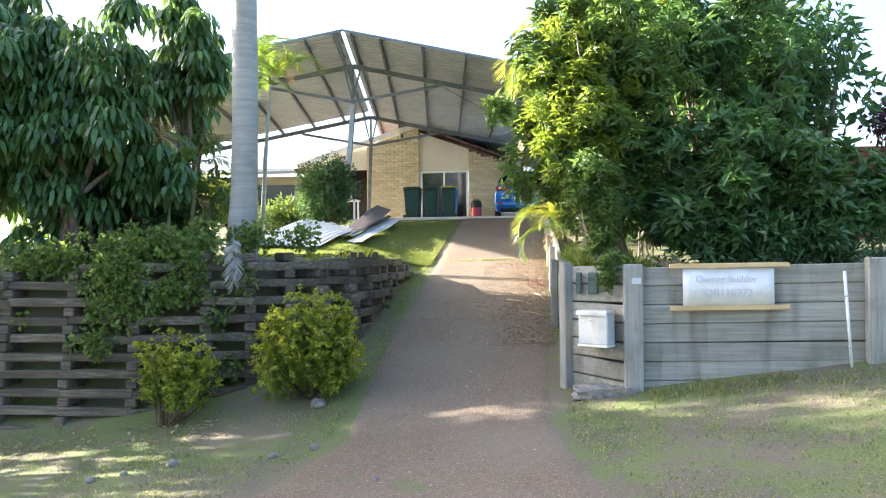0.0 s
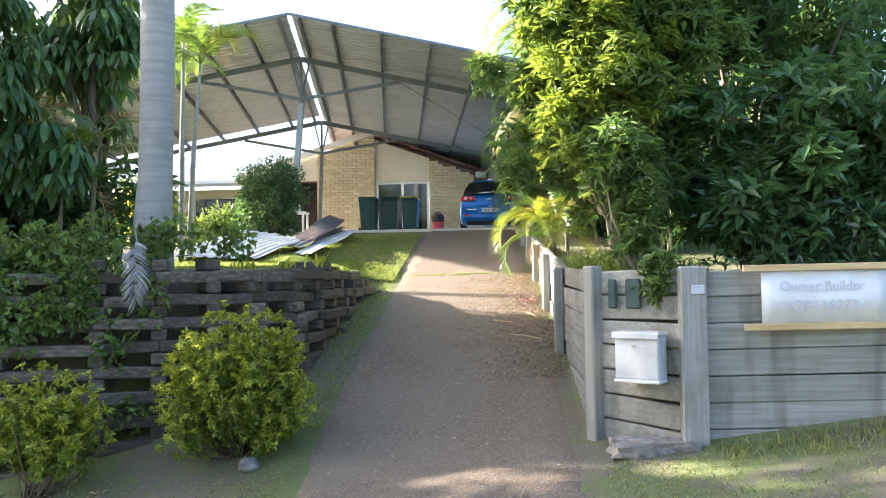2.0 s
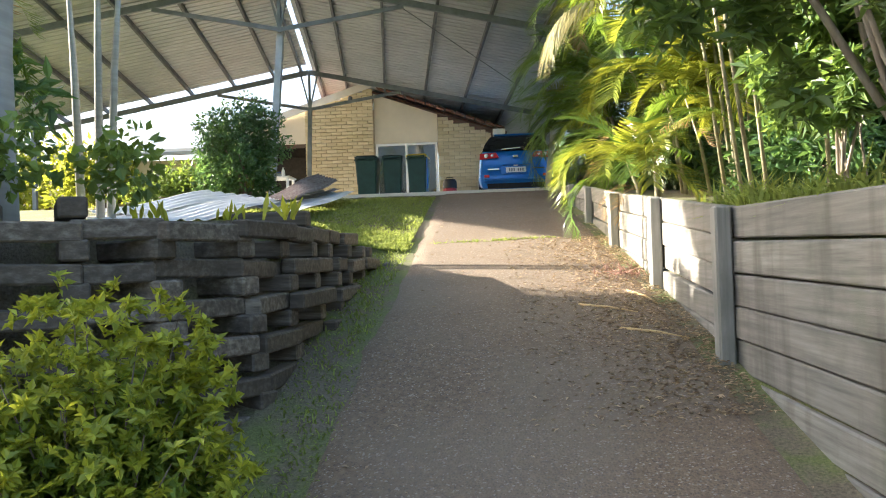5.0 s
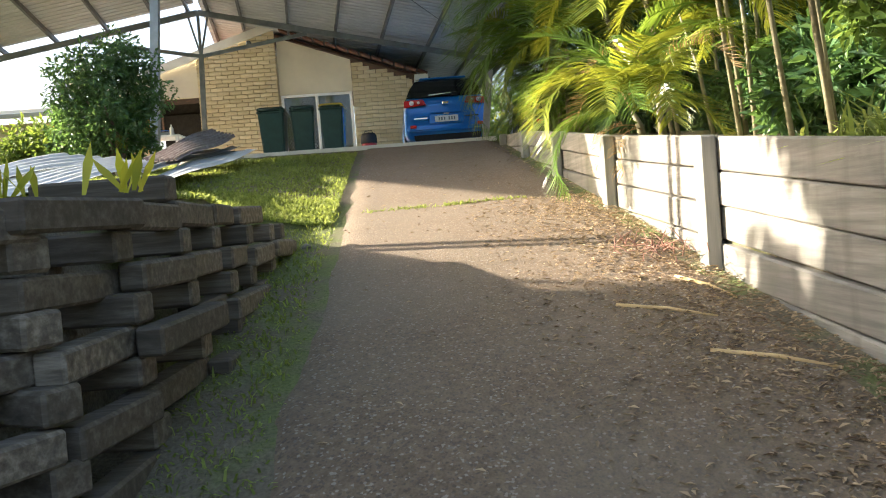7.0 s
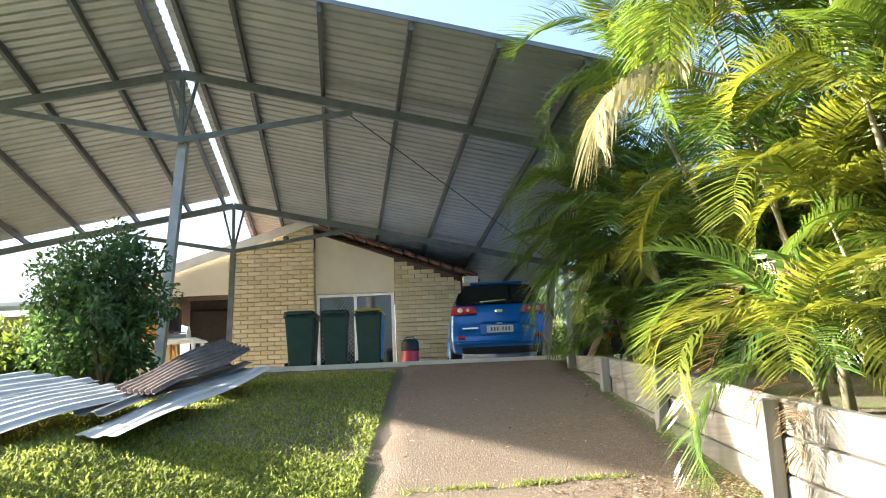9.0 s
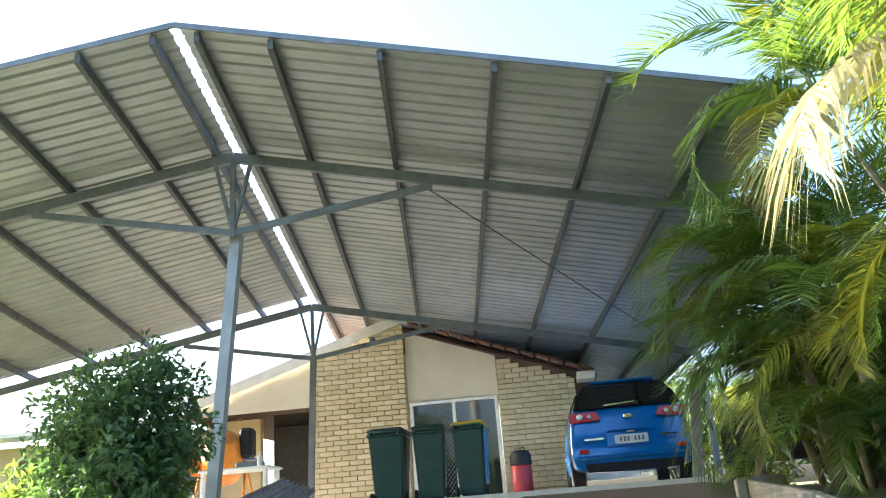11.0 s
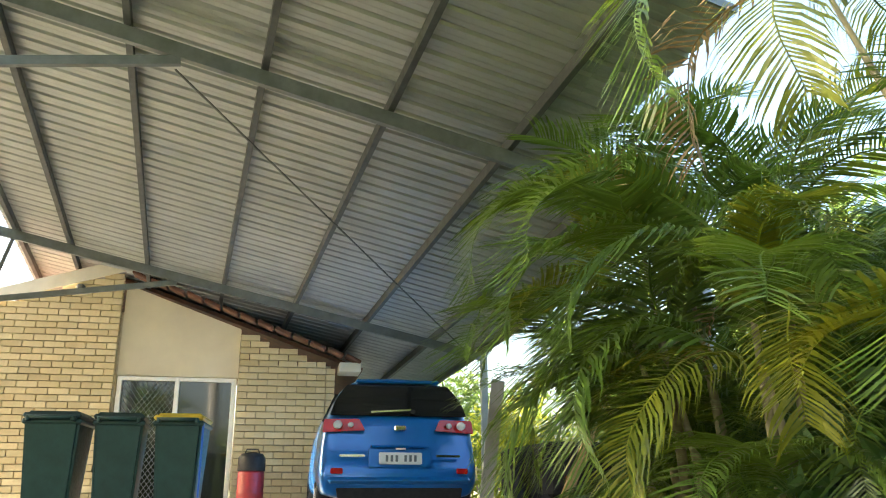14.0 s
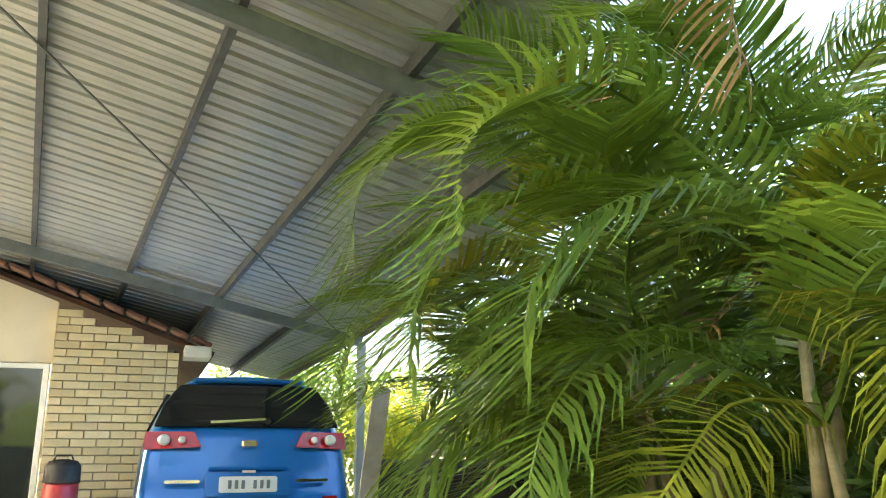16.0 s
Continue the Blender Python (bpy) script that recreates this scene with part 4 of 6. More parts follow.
# left garden trees
def umbrella_cloud(clumps, count, size):
    """Rosettes of long leaflets that hang from one point like the ribs of an umbrella."""
    v, f = [], []
    c = np.array(clumps)
    pick = np.random.choice(len(c), count)
    for j in pick:
        d = Vector(np.random.normal(size=3)).normalized()
        p = Vector(c[j, :3]) + d * c[j, 3] * random.uniform(0.3, 1.0)
        tilt = Euler((random.uniform(-0.5, 0.5), random.uniform(-0.5, 0.5), random.uniform(0, 6.3))).to_matrix()
        n = random.choice((7, 8, 9))
        L = size * random.uniform(0.7, 1.2)
        for i in range(n):
            a = math.tau * i / n
            out = tilt @ Vector((math.cos(a), math.sin(a), 0))
            side = tilt @ Vector((-math.sin(a), math.cos(a), 0))
            dn = Vector((0, 0, -1))
            q0 = p + out * L * 0.12
            q1 = p + out * L * 0.5 + dn * L * 0.22
            q2 = p + out * L * 0.72 + dn * L * 0.62
            q3 = p + out * L * 0.8 + dn * L * 0.95
            w = side * L * 0.14
            k = len(v)
            v += [q0, q1 + w, q1 - w, q2 + w * 0.95, q2 - w * 0.95, q3]
            f += [(k, k + 1, k + 2), (k + 1, k + 3, k + 4, k + 2), (k + 3, k + 5, k + 4)]
    return v, f


def make_umbrella_tree(foot, clumps, count, size, label, limbs=7):
    root = empty("umbrella_tree", Matrix.Translation(foot), label, "tree")
    iv = root.matrix_world.inverted()
    v, f = umbrella_cloud(clumps, count, size)
    soup("crown", [iv @ p for p in v], f, M["leaf_glossy"], root)
    for i in range(limbs):
        c = Vector(clumps[(i * 7) % len(clumps)][:3])
        a = Vector(foot) + Vector((random.uniform(-0.3, 0.3), random.uniform(-0.2, 0.2), -0.1))
        mid = a.lerp(c, 0.5) + Vector((random.uniform(-0.3, 0.3), random.uniform(-0.2, 0.2), 0.3))
        bm = tube([a, mid, c], [0.07, 0.05, 0.02], 8)
        bm.transform(iv)
        part("limb", bm, M["bark"], root)


make_umbrella_tree((-5.6, 12.0, yard_z(-5.6, 12)), blobs(60, -5.6, 12.1, 3.6, 1.9, 0.9, 2.2, 0.25, 0.5, 0.2), 1350, 0.25, "dark umbrella tree with drooping leaf rosettes above the crib wall")
make_umbrella_tree((-4.5, 13.9, yard_z(-4.5, 13.9)), blobs(36, -4.7, 14.0, 4.7, 1.0, 0.9, 1.4, 0.25, 0.5, 0.2), 300, 0.28, "umbrella tree crown beside the palm trunk")
make_umbrella_tree((-8.4, 14.0, yard_z(-8, 14)), blobs(80, -8.4, 13.3, 4.0, 2.2, 2.4, 2.9, 0.5, 0.9, 0.2), 1200, 0.4, "tall umbrella tree filling the garden corner")
make_shrub("understorey_shrub", (-5.0, 13.2, yard_z(-5, 13.2)), blobs(50, -5.2, 13.2, 2.2, 2.0, 0.6, 0.9, 0.3, 0.5, 0.2), 4500, 0.2, "leaf_dark", "shady understorey shrubs behind the crib wall", "shrub", 12, 0.35, 0.02, 0.7)

# trees out of view along the verge, added so that their crowns shade it
for x, y, h in ((-12.0, 10.2, 4.4), (-11.5, 6.9, 4.2)):
    make_shrub("garden_tree", (x, y, -0.2), blobs(70, x, y, h, 1.8, 2.3, 3.2, 0.6, 1.0, 0.1), 4200, 0.4, "leaf_dark", "unseen dark leafy tree added to shade the verge", "tree", 7, 0.45, 0.08)

# palms on the left behind the trunk
make_palm((-4.3, 16.0, yard_z(-4.3, 16)), [(0, 0, 3.2, -0.12, 0), (0.16, 0.1, 3.7, 0.05, 0), (0.3, 0.05, 3.3, 0.22, 0)], "slender clump palm with pale grey stems on the lawn edge", 0.62, gold=0.15, fronds=7, bark="palm_bark", girth=1.3)
# shrubs before the house
make_shrub("round_shrub", (-3.85, 20.7, 2.05), blobs(150, -3.85, 20.7, 3.02, 0.76, 0.6, 0.93, 0.11, 0.26, 0.35), 11000, 0.09, "leaf_dark", "dense rounded dark green shrub before the porch", "shrub", 6, 0.45, 0.03)
make_shrub("garden_shrub", (-4.8, 21.2, 2.15), blobs(120, -4.9, 21.2, 2.4, 1.7, 0.5, 0.5, 0.1, 0.25, 0.1), 6500, 0.11, "leaf_vine", "low mixed garden shrubs beside loose roofing sheets", "shrub", 10, 0.45, 0.015)
make_shrub("garden_shrub", (-7.2, 22.5, 2.25), blobs(60, -7.3, 22.5, 2.9, 1.0, 0.5, 0.75, 0.12, 0.3, 0.1), 3000, 0.16, "leaf_lime", "sunlit yellow green garden shrub at the lawn edge", "shrub", 8, 0.4, 0.015)
make_palm((-3.9, 20.9, 2.15), [(0, 0, 0.35, 0.05, -0.05)], "small young palm among low shrubs", 0.38, gold=0.2, fronds=7)

# palms on the right above the side wall
make_palm((2.9, 17.0, bed_z(2.9, 17)), [(0.3, 0.4, 1.3, -0.3, 0.0), (0.4, -0.3, 1.7, -0.2, -0.2), (0.8, 0.3, 2.6, -0.1, 0.1), (0.1, 0.8, 1.9, -0.3, 0.3), (0.7, 1.0, 3.2, -0.3, 0.3), (0.5, 0.1, 3.7, -0.5, 0), (1.0, 0.6, 4.5, 0.1, 0.2), (0.1, 1.0, 3.3, -0.5, 0.2), (0.3, -0.2, 3.1, -0.5, -0.1)], "golden cane palm with arching yellow green fronds", 0.95, gold=0.45, dry=0.06, fronds=9, low=2, girth=0.62)
def make_hanging_frond():
    root = empty("palm_frond", pose(2.1, 17.5, 4.25), "withered pale frond hanging from the tall cane palm", "palm frond")
    fr = new("foliage", frond_mesh("foliage", 1.3, 2.0, 44, 0.5, M["frond_pale"], 1.3, 0.08, -0.1))
    fr.parent = root
    fr.matrix_local = pose(0, 0, 0, 0, -12, 186)
    part("stalk", tube([(0.55, 0.05, -0.25), (0.25, 0.02, -0.06), (0, 0, 0)], [0.022, 0.018, 0.012], 6), M["cane"], root)


make_hanging_frond()
make_palm((2.06, 16.05, bed_z(2.06, 16.05)), [(0, 0, 0.3, -0.12, -0.05), (0.2, 0.15, 0.45, -0.02, 0.05)], "low golden cane palm with yellow fronds arching over the sleeper wall", 0.6, gold=0.6, dry=0.1, fronds=5, low=0, outer=((-0.05, 0, 0.3, 202, 52, 0.68, "gold", 1), (0, 0, 0.35, 172, 58, 0.66, "gold", 1), (0, -0.1, 0.3, 232, 48, 0.62, "gold", 0), (0, 0, 0.4, 150, 66, 0.62, "green", 1), (0, -0.1, 0.3, 262, 52, 0.6, "gold", 1), (-0.05, -0.05, 0.15, 215, 5, 0.4, "dry", 0), (-0.05, 0.1, 0.2, 170, 10, 0.42, "dry", 0), (-0.1, -0.1, 0.2, 190, 30, 0.55, "green", 3)))
make_palm((2.6, 21.6, bed_z(2.6, 21.6)), [(-0.1, 0.2, 2.3, -0.2, 0.1), (0.1, 0, 1.8, -0.2, 0), (0.1, -0.5, 1.7, -0.25, -0.25), (0, 0.1, 1.3, -0.25, 0), (0.5, -0.2, 2.2, -0.1, -0.1), (0.1, 0.6, 1.7, -0.3, 0.2), (0.2, -0.6, 1.2, -0.3, -0.15), (0, 0.9, 1.3, -0.3, 0.3), (0.8, 0.1, 1.5, 0.1, 0), (1.0, -0.5, 1.7, 0.1, -0.1)], "golden cane palm with long green arching fronds", 0.85, gold=0.2, fronds=7, low=2, outer=((-0.4, -0.2, 2.2, 178, 42, 0.85, "green", 1), (-0.2, -0.3, 1.9, 190, 28, 0.95, "green", 0), (0, -0.6, 1.95, 255, 25, 0.8, "green", 0), (-0.2, -0.4, 1.3, 200, 35, 0.8, "green", 3), (-0.35, 0, 1.7, 182, 30, 0.56, "green", 3), (-0.25, 0.2, 1.1, 172, 32, 0.52, "green", 1), (-0.25, -0.3, 0.7, 205, 40, 0.52, "green", 3), (0.1, -0.6, 1.4, 240, 35, 0.8, "gold", 1), (0.0, -0.1, 2.25, 150, 74, 0.8, "green", 1), (0.1, -0.1, 2.2, 215, 72, 0.85, "green", 3), (0.2, 0, 2.2, 290, 68, 0.8, "green", 0), (0.3, 0, 2.1, 330, 60, 0.8, "green", 1)))
make_palm((2.75, 22.5, bed_z(2.75, 22.5)), [(0, 0, 0.4, -0.1, -0.1), (0.3, 0.2, 0.8, -0.15, 0), (0.1, 0.5, 1.1, -0.2, 0.1), (0.5, -0.3, 0.6, -0.1, -0.2)], "young golden cane palm beside the slab", 0.8, gold=0.1, fronds=8, low=0)
make_palm((-4.4, 12.7, yard_z(-4.4, 12.7)), [(0, 0, 0.9, 0.1, -0.1), (0.3, 0.2, 1.5, 0.15, -0.1), (-0.4, 0.1, 1.9, -0.1, -0.1), (-0.9, 0.2, 1.3, -0.1, -0.1)], "clump palm with yellow brown drying fronds", 0.65, gold=0.3, dry=0.6, fronds=7)
make_palm((2.75, 19.2, bed_z(2.75, 19.2)), [(0.35, 0.2, 3.0, -0.9, 0.15), (0.6, 0.3, 1.1, 0, 0.1), (0.7, -0.3, 1.6, 0.1, -0.2), (0.9, 0.3, 0.9, 0.3, 0.1)], "tall golden cane palm with green fronds drooping over the driveway", 0.85, gold=0.2, fronds=8, low=1, girth=0.8, outer=((-0.5, 0.3, 3.0, 185, 30, 0.8, "green", 3), (-0.5, 0.3, 2.9, 215, 20, 0.75, "gold", 1)))
make_palm((2.5, 14.3, bed_z(2.5, 14.3)), [(0.2, 0, 3.3, -0.5, 0), (0.5, 0.5, 2.9, -0.25, 0.2), (0.9, 0.1, 3.6, -0.1, 0), (1.1, 0.6, 4.1, 0.1, 0.2), (0.4, 0.9, 3.9, -0.5, 0.2)], "slender cane palms with pale stems among leafy shrubs", 0.85, gold=0.35, fronds=7, girth=0.55, outer=((-0.3, 0, 3.3, 185, 35, 0.85, "gold", 1), (-0.2, 0, 3.4, 203, 52, 0.9, "gold", 0), (-0.3, 0.2, 3.2, 165, 40, 0.8, "green", 1)))
make_palm((4.9, 17.4, bed_z(4.9, 17.4)), [(0, 0, 2.4, -0.15, 0), (0.3, 0.3, 3.2, -0.2, 0.2), (0.7, -0.3, 3.8, 0, 0), (0.5, -0.8, 3.0, 0.1, -0.2), (-0.5, 0.9, 1.4, -0.1, 0.2), (0.4, 2.4, 1.8, 0, 0)], "clump of green cane palms at the boundary", 1.0, gold=0.15, fronds=7)
make_shrub("understorey_shrub", (3.7, 16.6, bed_z(3.7, 16.6)), blobs(70, 3.7, 16.6, 2.0, 0.4, 2.4, 0.55, 0.15, 0.35, 0.1), 6000, 0.16, "leaf_dark", "dark shaded undergrowth beneath the cane palms", "shrub", 10, 0.38, 0.02)
make_shrub("understorey_shrub", (3.3, 20.6, bed_z(3.3, 20.6)), blobs(130, 3.25, 20.6, 2.7, 0.4, 2.4, 0.75, 0.2, 0.4, 0.1), 16000, 0.19, "leaf_dark", "dark shaded undergrowth beneath the cane palms", "shrub", 10, 0.38, 0.02)


# ---------------------------------------------------------------- bins, bottle, car as first forms
def make_bin():
    root = empty("wheelie_bin", pose(-2.31, 25.35, SLAB_Z), "dark green plastic wheelie bin on the slab", "bin", "wheelie bins")
    bm = bmesh.new()
    lo = [bm.verts.new((x, y, 0.06)) for x, y in ((-0.22, -0.24), (0.22, -0.24), (0.22, 0.25), (-0.22, 0.25))]
    hi = [bm.verts.new((x, y, 0.98)) for x, y in ((-0.275, -0.34), (0.275, -0.34), (0.275, 0.36), (-0.275, 0.36))]
    bm.faces.new(lo[::-1])
    bm.faces.new(hi)
    for i in range(4):
        bm.faces.new((lo[i], lo[(i + 1) % 4], hi[(i + 1) % 4], hi[i]))
    bmesh.ops.bevel(bm, geom=bm.edges[:], offset=0.03, segments=3, affect="EDGES")
    part("body", bm, M["bin"], root, smooth=False)
    part("rim", box(0.59, 0.74, 0.05, (0, 0.01, 0.965), 0.015), M["bin"], root)
    bm = box(0.58, 0.74, 0.05, (0, 0.0, 1.02), 0.02)
    box(0.5, 0.6, 0.03, (0, 0.0, 1.05), 0.014, None, bm)
    part("lid", bm, M["bin_lid"], root)
    part("handle", tube([(-0.24, -0.42, 1.0), (0.24, -0.42, 1.0)], 0.016, 8), M["bin"], root)
    for s in (-1, 1):
        part("handle_bracket", box(0.04, 0.12, 0.05, (s * 0.22, -0.38, 0.985), 0.01), M["bin"], root)
        bm = lathe([(0.03, -0.025), (0.1, -0.025), (0.1, 0.025), (0.03, 0.025)], 18)
        bm.transform(pose(s * 0.26, -0.26, 0.1, 0, 90, 0))
        part("wheel", bm, M["black"], root)
    return root


BIN = make_bin()
BIN.matrix_world = BIN.matrix_world @ Matrix.Diagonal((0.9, 0.95, 1, 1))
copy_thing(BIN, pose(-1.74, 25.4, SLAB_Z, 0, 0, 4) @ Matrix.Diagonal((0.9, 0.95, 1, 1)))
b3 = copy_thing(BIN, pose(-1.15, 25.38, SLAB_Z, 0, 0, -3) @ Matrix.Diagonal((0.9, 0.95, 1, 1)))
for ob in b3.children:
    if ob.name.startswith("lid"):
        ob.data = ob.data.copy()
        ob.data.materials[0] = M["bin_yellow"]
        ob["label"] = "yellow recycling lid"
b3["label"] = "dark green wheelie bin with a yellow lid"
part("strap", box(0.02, 0.05, 0.7, (0.285, -0.3, 0.62), 0.006), M["blue_plastic"], b3, "blue plastic strip")


def make_drum():
    root = empty("red_drum", pose(-0.58, 28.9, SLAB_Z), "red drum with a black lid against the brick wall", "drum")
    part("body", lathe([(0.17, 0), (0.185, 0.02), (0.185, 0.28), (0.19, 0.3), (0.185, 0.32), (0.185, 0.56), (0.18, 0.6)]), M["red"], root)
    part("lid", lathe([(0.19, 0.6), (0.195, 0.62), (0.19, 0.78), (0.15, 0.84), (0.05, 0.86)]), M["black"], root)
    part("carry_handle", tube([(-0.1, 0, 0.85), (-0.08, 0, 0.9), (0.08, 0, 0.9), (0.1, 0, 0.85)], 0.012, 6), M["black"], root)


make_drum()


# ---------------------------------------------------------------- car
def make_car():
    """A small blue hatchback, its tail towards -y, its base at the slab."""
    root = empty("car", pose(1.08, 25.5, SLAB_Z) @ Matrix.Diagonal((1.05, 1, 0.955, 1)), "bright blue five-door hatchback parked nose-in on the slab", "car")
    Z = [0.24, 0.34, 0.5, 0.62, 0.8, 1.0, 1.1, 1.2, 1.42, 1.56, 1.63, 1.645]

    # half widths at the heights Z for stations along the length
    def section(y, waist, roof, top, low=0.24, tuck=0.0):
        w = [waist - 0.1, waist - 0.03, waist, waist, waist - 0.01, waist - 0.03, waist - 0.06, waist - 0.1, (waist + roof) / 2 - 0.05, roof, roof - 0.14, 0.0]
        zs = [low + (top - low) * ((z - 0.24) / (1.645 - 0.24)) for z in Z]
        return [(w_, y, z) for w_, z in zip(w, zs)]

    # tail stations lean forward with height
    def tail(inset, waist, roof):
        w = [waist - 0.1, waist - 0.03, waist, waist, waist - 0.01, waist - 0.03, waist - 0.06, waist - 0.1, (waist + roof) / 2 - 0.05, roof, roof - 0.14, 0.0]
        lean = [0.08, 0.02, 0.0, 0.03, 0.09, 0.12, 0.14, 0.17, 0.31, 0.4, 0.44, 0.46]
        return [(w_, l + inset, z) for w_, l, z in zip(w, lean, Z)]

    rows = [tail(0.0, 0.74, 0.48), tail(0.07, 0.81, 0.53), tail(0.25, 0.83, 0.55)]
    rows += [section(1.1, 0.835, 0.56, 1.66), section(2.0, 0.835, 0.56, 1.66), section(2.6, 0.83, 0.54, 1.6), section(3.2, 0.82, 0.6, 1.12), section(3.8, 0.78, 0.6, 0.95), section(4.0, 0.66, 0.5, 0.85)]
    bm = bmesh.new()
    grid = []
    for r in rows:
        left = [bm.verts.new((-x, y, z)) for x, y, z in r]
        right = [bm.verts.new((x, y, z)) for x, y, z in r[:-1]]
        grid.append(left + right[::-1])
    n = len(grid[0])
    for a, b in zip(grid, grid[1:]):
        for i in range(n - 1):
            bm.faces.new((a[i], b[i], b[i + 1], a[i + 1]))
        bm.faces.new((a[n - 1], b[n - 1], b[0], a[0]))
    m = n // 2
    for ring, flip in ((grid[0], False), (grid[-1], True)):
        for i in range(m):
            q = (ring[i], ring[i + 1], ring[n - 2 - i], ring[n - 1 - i]) if i + 1 < m else (ring[i], ring[i + 1], ring[n - 1 - i])
            q = [x for k, x in enumerate(q) if x not in q[:k]]
            if len(q) > 2:
                bm.faces.new(q if not flip else q[::-1])
    bmesh.ops.recalc_face_normals(bm, faces=bm.faces[:])
    body = part("body", bm, M["car"], root, smooth=True)
    md = body.modifiers.new("round", "SUBSURF")
    md.levels = md.render_levels = 2

    def shell(name, pts, mat, label="", thick=0.02, parent=None):
        """A plate over the tail from (x, y, z) corners, bevelled."""
        b2 = bmesh.new()
        f = b2.faces.new([b2.verts.new(p) for p in pts])
        got = bmesh.ops.extrude_face_region(b2, geom=[f])
        bmesh.ops.translate(b2, verts=[g for g in got["geom"] if hasattr(g, "co")], vec=(0, thick * 2.0, 0))
        bmesh.ops.recalc_face_normals(b2, faces=b2.faces[:])
        bmesh.ops.bevel(b2, geom=b2.edges[:], offset=0.008, segments=2, affect="EDGES")
        return part(name, b2, mat, parent or root, label)

    def tail_y(z):
        return float(np.interp(z, [0.24, 0.5, 0.62, 0.8, 1.0, 1.1, 1.2, 1.42, 1.56], [0.08, 0.0, 0.03, 0.09, 0.12, 0.14, 0.17, 0.31, 0.4]))

    gl = shell("rear_window", [(-0.72, 0.13, 1.17), (0.72, 0.13, 1.17), (0.66, 0.2, 1.36), (0.54, 0.3, 1.54), (0.25, 0.31, 1.555), (-0.25, 0.31, 1.555), (-0.54, 0.3, 1.54), (-0.66, 0.2, 1.36)], M["car_glass"], "dark tinted rear glass", 0.03)
    part("wiper", beam((-0.3, 0.1, 1.21), (0.12, 0.1, 1.24), 0.015, 0.02), M["chrome"], root)
    part("wiper_pivot", lathe([(0.025, 0), (0.025, 0.03)], 10), M["black"], root).matrix_local = pose(0.14, 0.12, 1.22, 90, 0, 0)
    part("spoiler", box(0.9, 0.18, 0.04, (0, 0.36, 1.585), 0.019), M["car"], root)
    for s in (-1, 1):
        lamp = shell("tail_light", [(s * 0.36, 0.03, 1.0), (s * 0.79, 0.12, 0.98), (s * 0.775, 0.15, 1.13), (s * 0.42, 0.07, 1.13)], M["lamp_red"], "red tail lamp with clear bullseyes", 0.03)
        for dx, rr in ((0.51, 0.03), (0.64, 0.047)):
            b2 = lathe([(rr, 0), (rr, 0.02), (rr * 0.5, 0.03)], 14)
            b2.transform(pose(s * dx, 0.055 + 0.1 * (dx - 0.5), 1.06, 90, 0, 0))
            part("lens", b2, M["lamp_clear"], lamp)
        shell("bumper_reflector", [(s * 0.58, -0.03, 0.53), (s * 0.7, 0.0, 0.53), (s * 0.7, 0.0, 0.59), (s * 0.58, -0.03, 0.59)], M["lamp_red"], "", 0.02)
        shell("bumper_crease", [(s * 0.36, -0.035, 0.71), (s * 0.62, -0.01, 0.71), (s * 0.62, -0.01, 0.735), (s * 0.36, -0.035, 0.735)], M["chrome"], "bright badge strip", 0.02)
    # recess and number plate, its writing as plain bars
    shell("plate_recess", [(-0.32, -0.005, 0.6), (0.32, -0.005, 0.6), (0.32, 0.03, 0.8), (-0.32, 0.03, 0.8)], M["car"], "", 0.02)
    plate = shell("number_plate", [(-0.22, -0.03, 0.63), (0.22, -0.03, 0.63), (0.22, -0.01, 0.76), (-0.22, -0.01, 0.76)], M["white"], "white number plate with dark bars", 0.01)
    for i, x in enumerate((-0.14, -0.09, -0.04, 0.05, 0.1, 0.15)):
        part("bar", box(0.026, 0.006, 0.07, (x, -0.024, 0.695), 0.002), M["steel"], plate)
    shell("handle_strip", [(-0.3, 0.0, 0.81), (0.3, 0.0, 0.81), (0.3, 0.015, 0.84), (-0.3, 0.015, 0.84)], M["car"], "", 0.03)
    part("badge", box(0.12, 0.02, 0.06, (0, 0.06, 1.03), 0.012), M["chrome"], root, "small chrome emblem")
    shell("bumper_valance", [(-0.62, 0.0, 0.26), (0.62, 0.0, 0.26), (0.64, -0.01, 0.38), (-0.64, -0.01, 0.38)], M["black"], "black lower bumper", 0.03)
    part("bumper_lip", box(1.46, 0.06, 0.07, (0, 0.0, 0.46), 0.03), M["car"], root)
    for s in (-1, 1):
        for y in (0.72, 3.2):
            b2 = lathe([(0.2, -0.09), (0.29, -0.09), (0.305, -0.06), (0.305, 0.06), (0.29, 0.09), (0.2, 0.09)], 24)
            b2.transform(pose(s * 0.73, y, 0.305, 0, 90, 0))
            w = part("wheel", b2, M["black"], root)
            b2 = lathe([(0.02, 0), (0.19, 0.0), (0.2, 0.02), (0.2, 0.19)], 18)
            b2.transform(pose(s * 0.73 + (0.09 if s > 0 else -0.09), y, 0.305, 0, -90 if s > 0 else 90, 0))
            part("rim", b2, M["chrome"], w)
        for y0, y1 in ((0.75, 1.55), (1.62, 2.45)):
            b2 = bmesh.new()
            x0, x1 = s * 0.772, s * 0.63
            f = b2.faces.new([b2.verts.new(p) for p in ((x0, y0, 1.15), (x0, y1, 1.15), (x1, y1 - 0.1, 1.5), (x1, y0 + 0.12, 1.5))])
            got = bmesh.ops.extrude_face_region(b2, geom=[f])
            bmesh.ops.translate(b2, verts=[g for g in got["geom"] if hasattr(g, "co")], vec=(-s * 0.06, 0, -0.02))
            bmesh.ops.recalc_face_normals(b2, faces=b2.faces[:])
            part("side_window", b2, M["car_glass"], root)
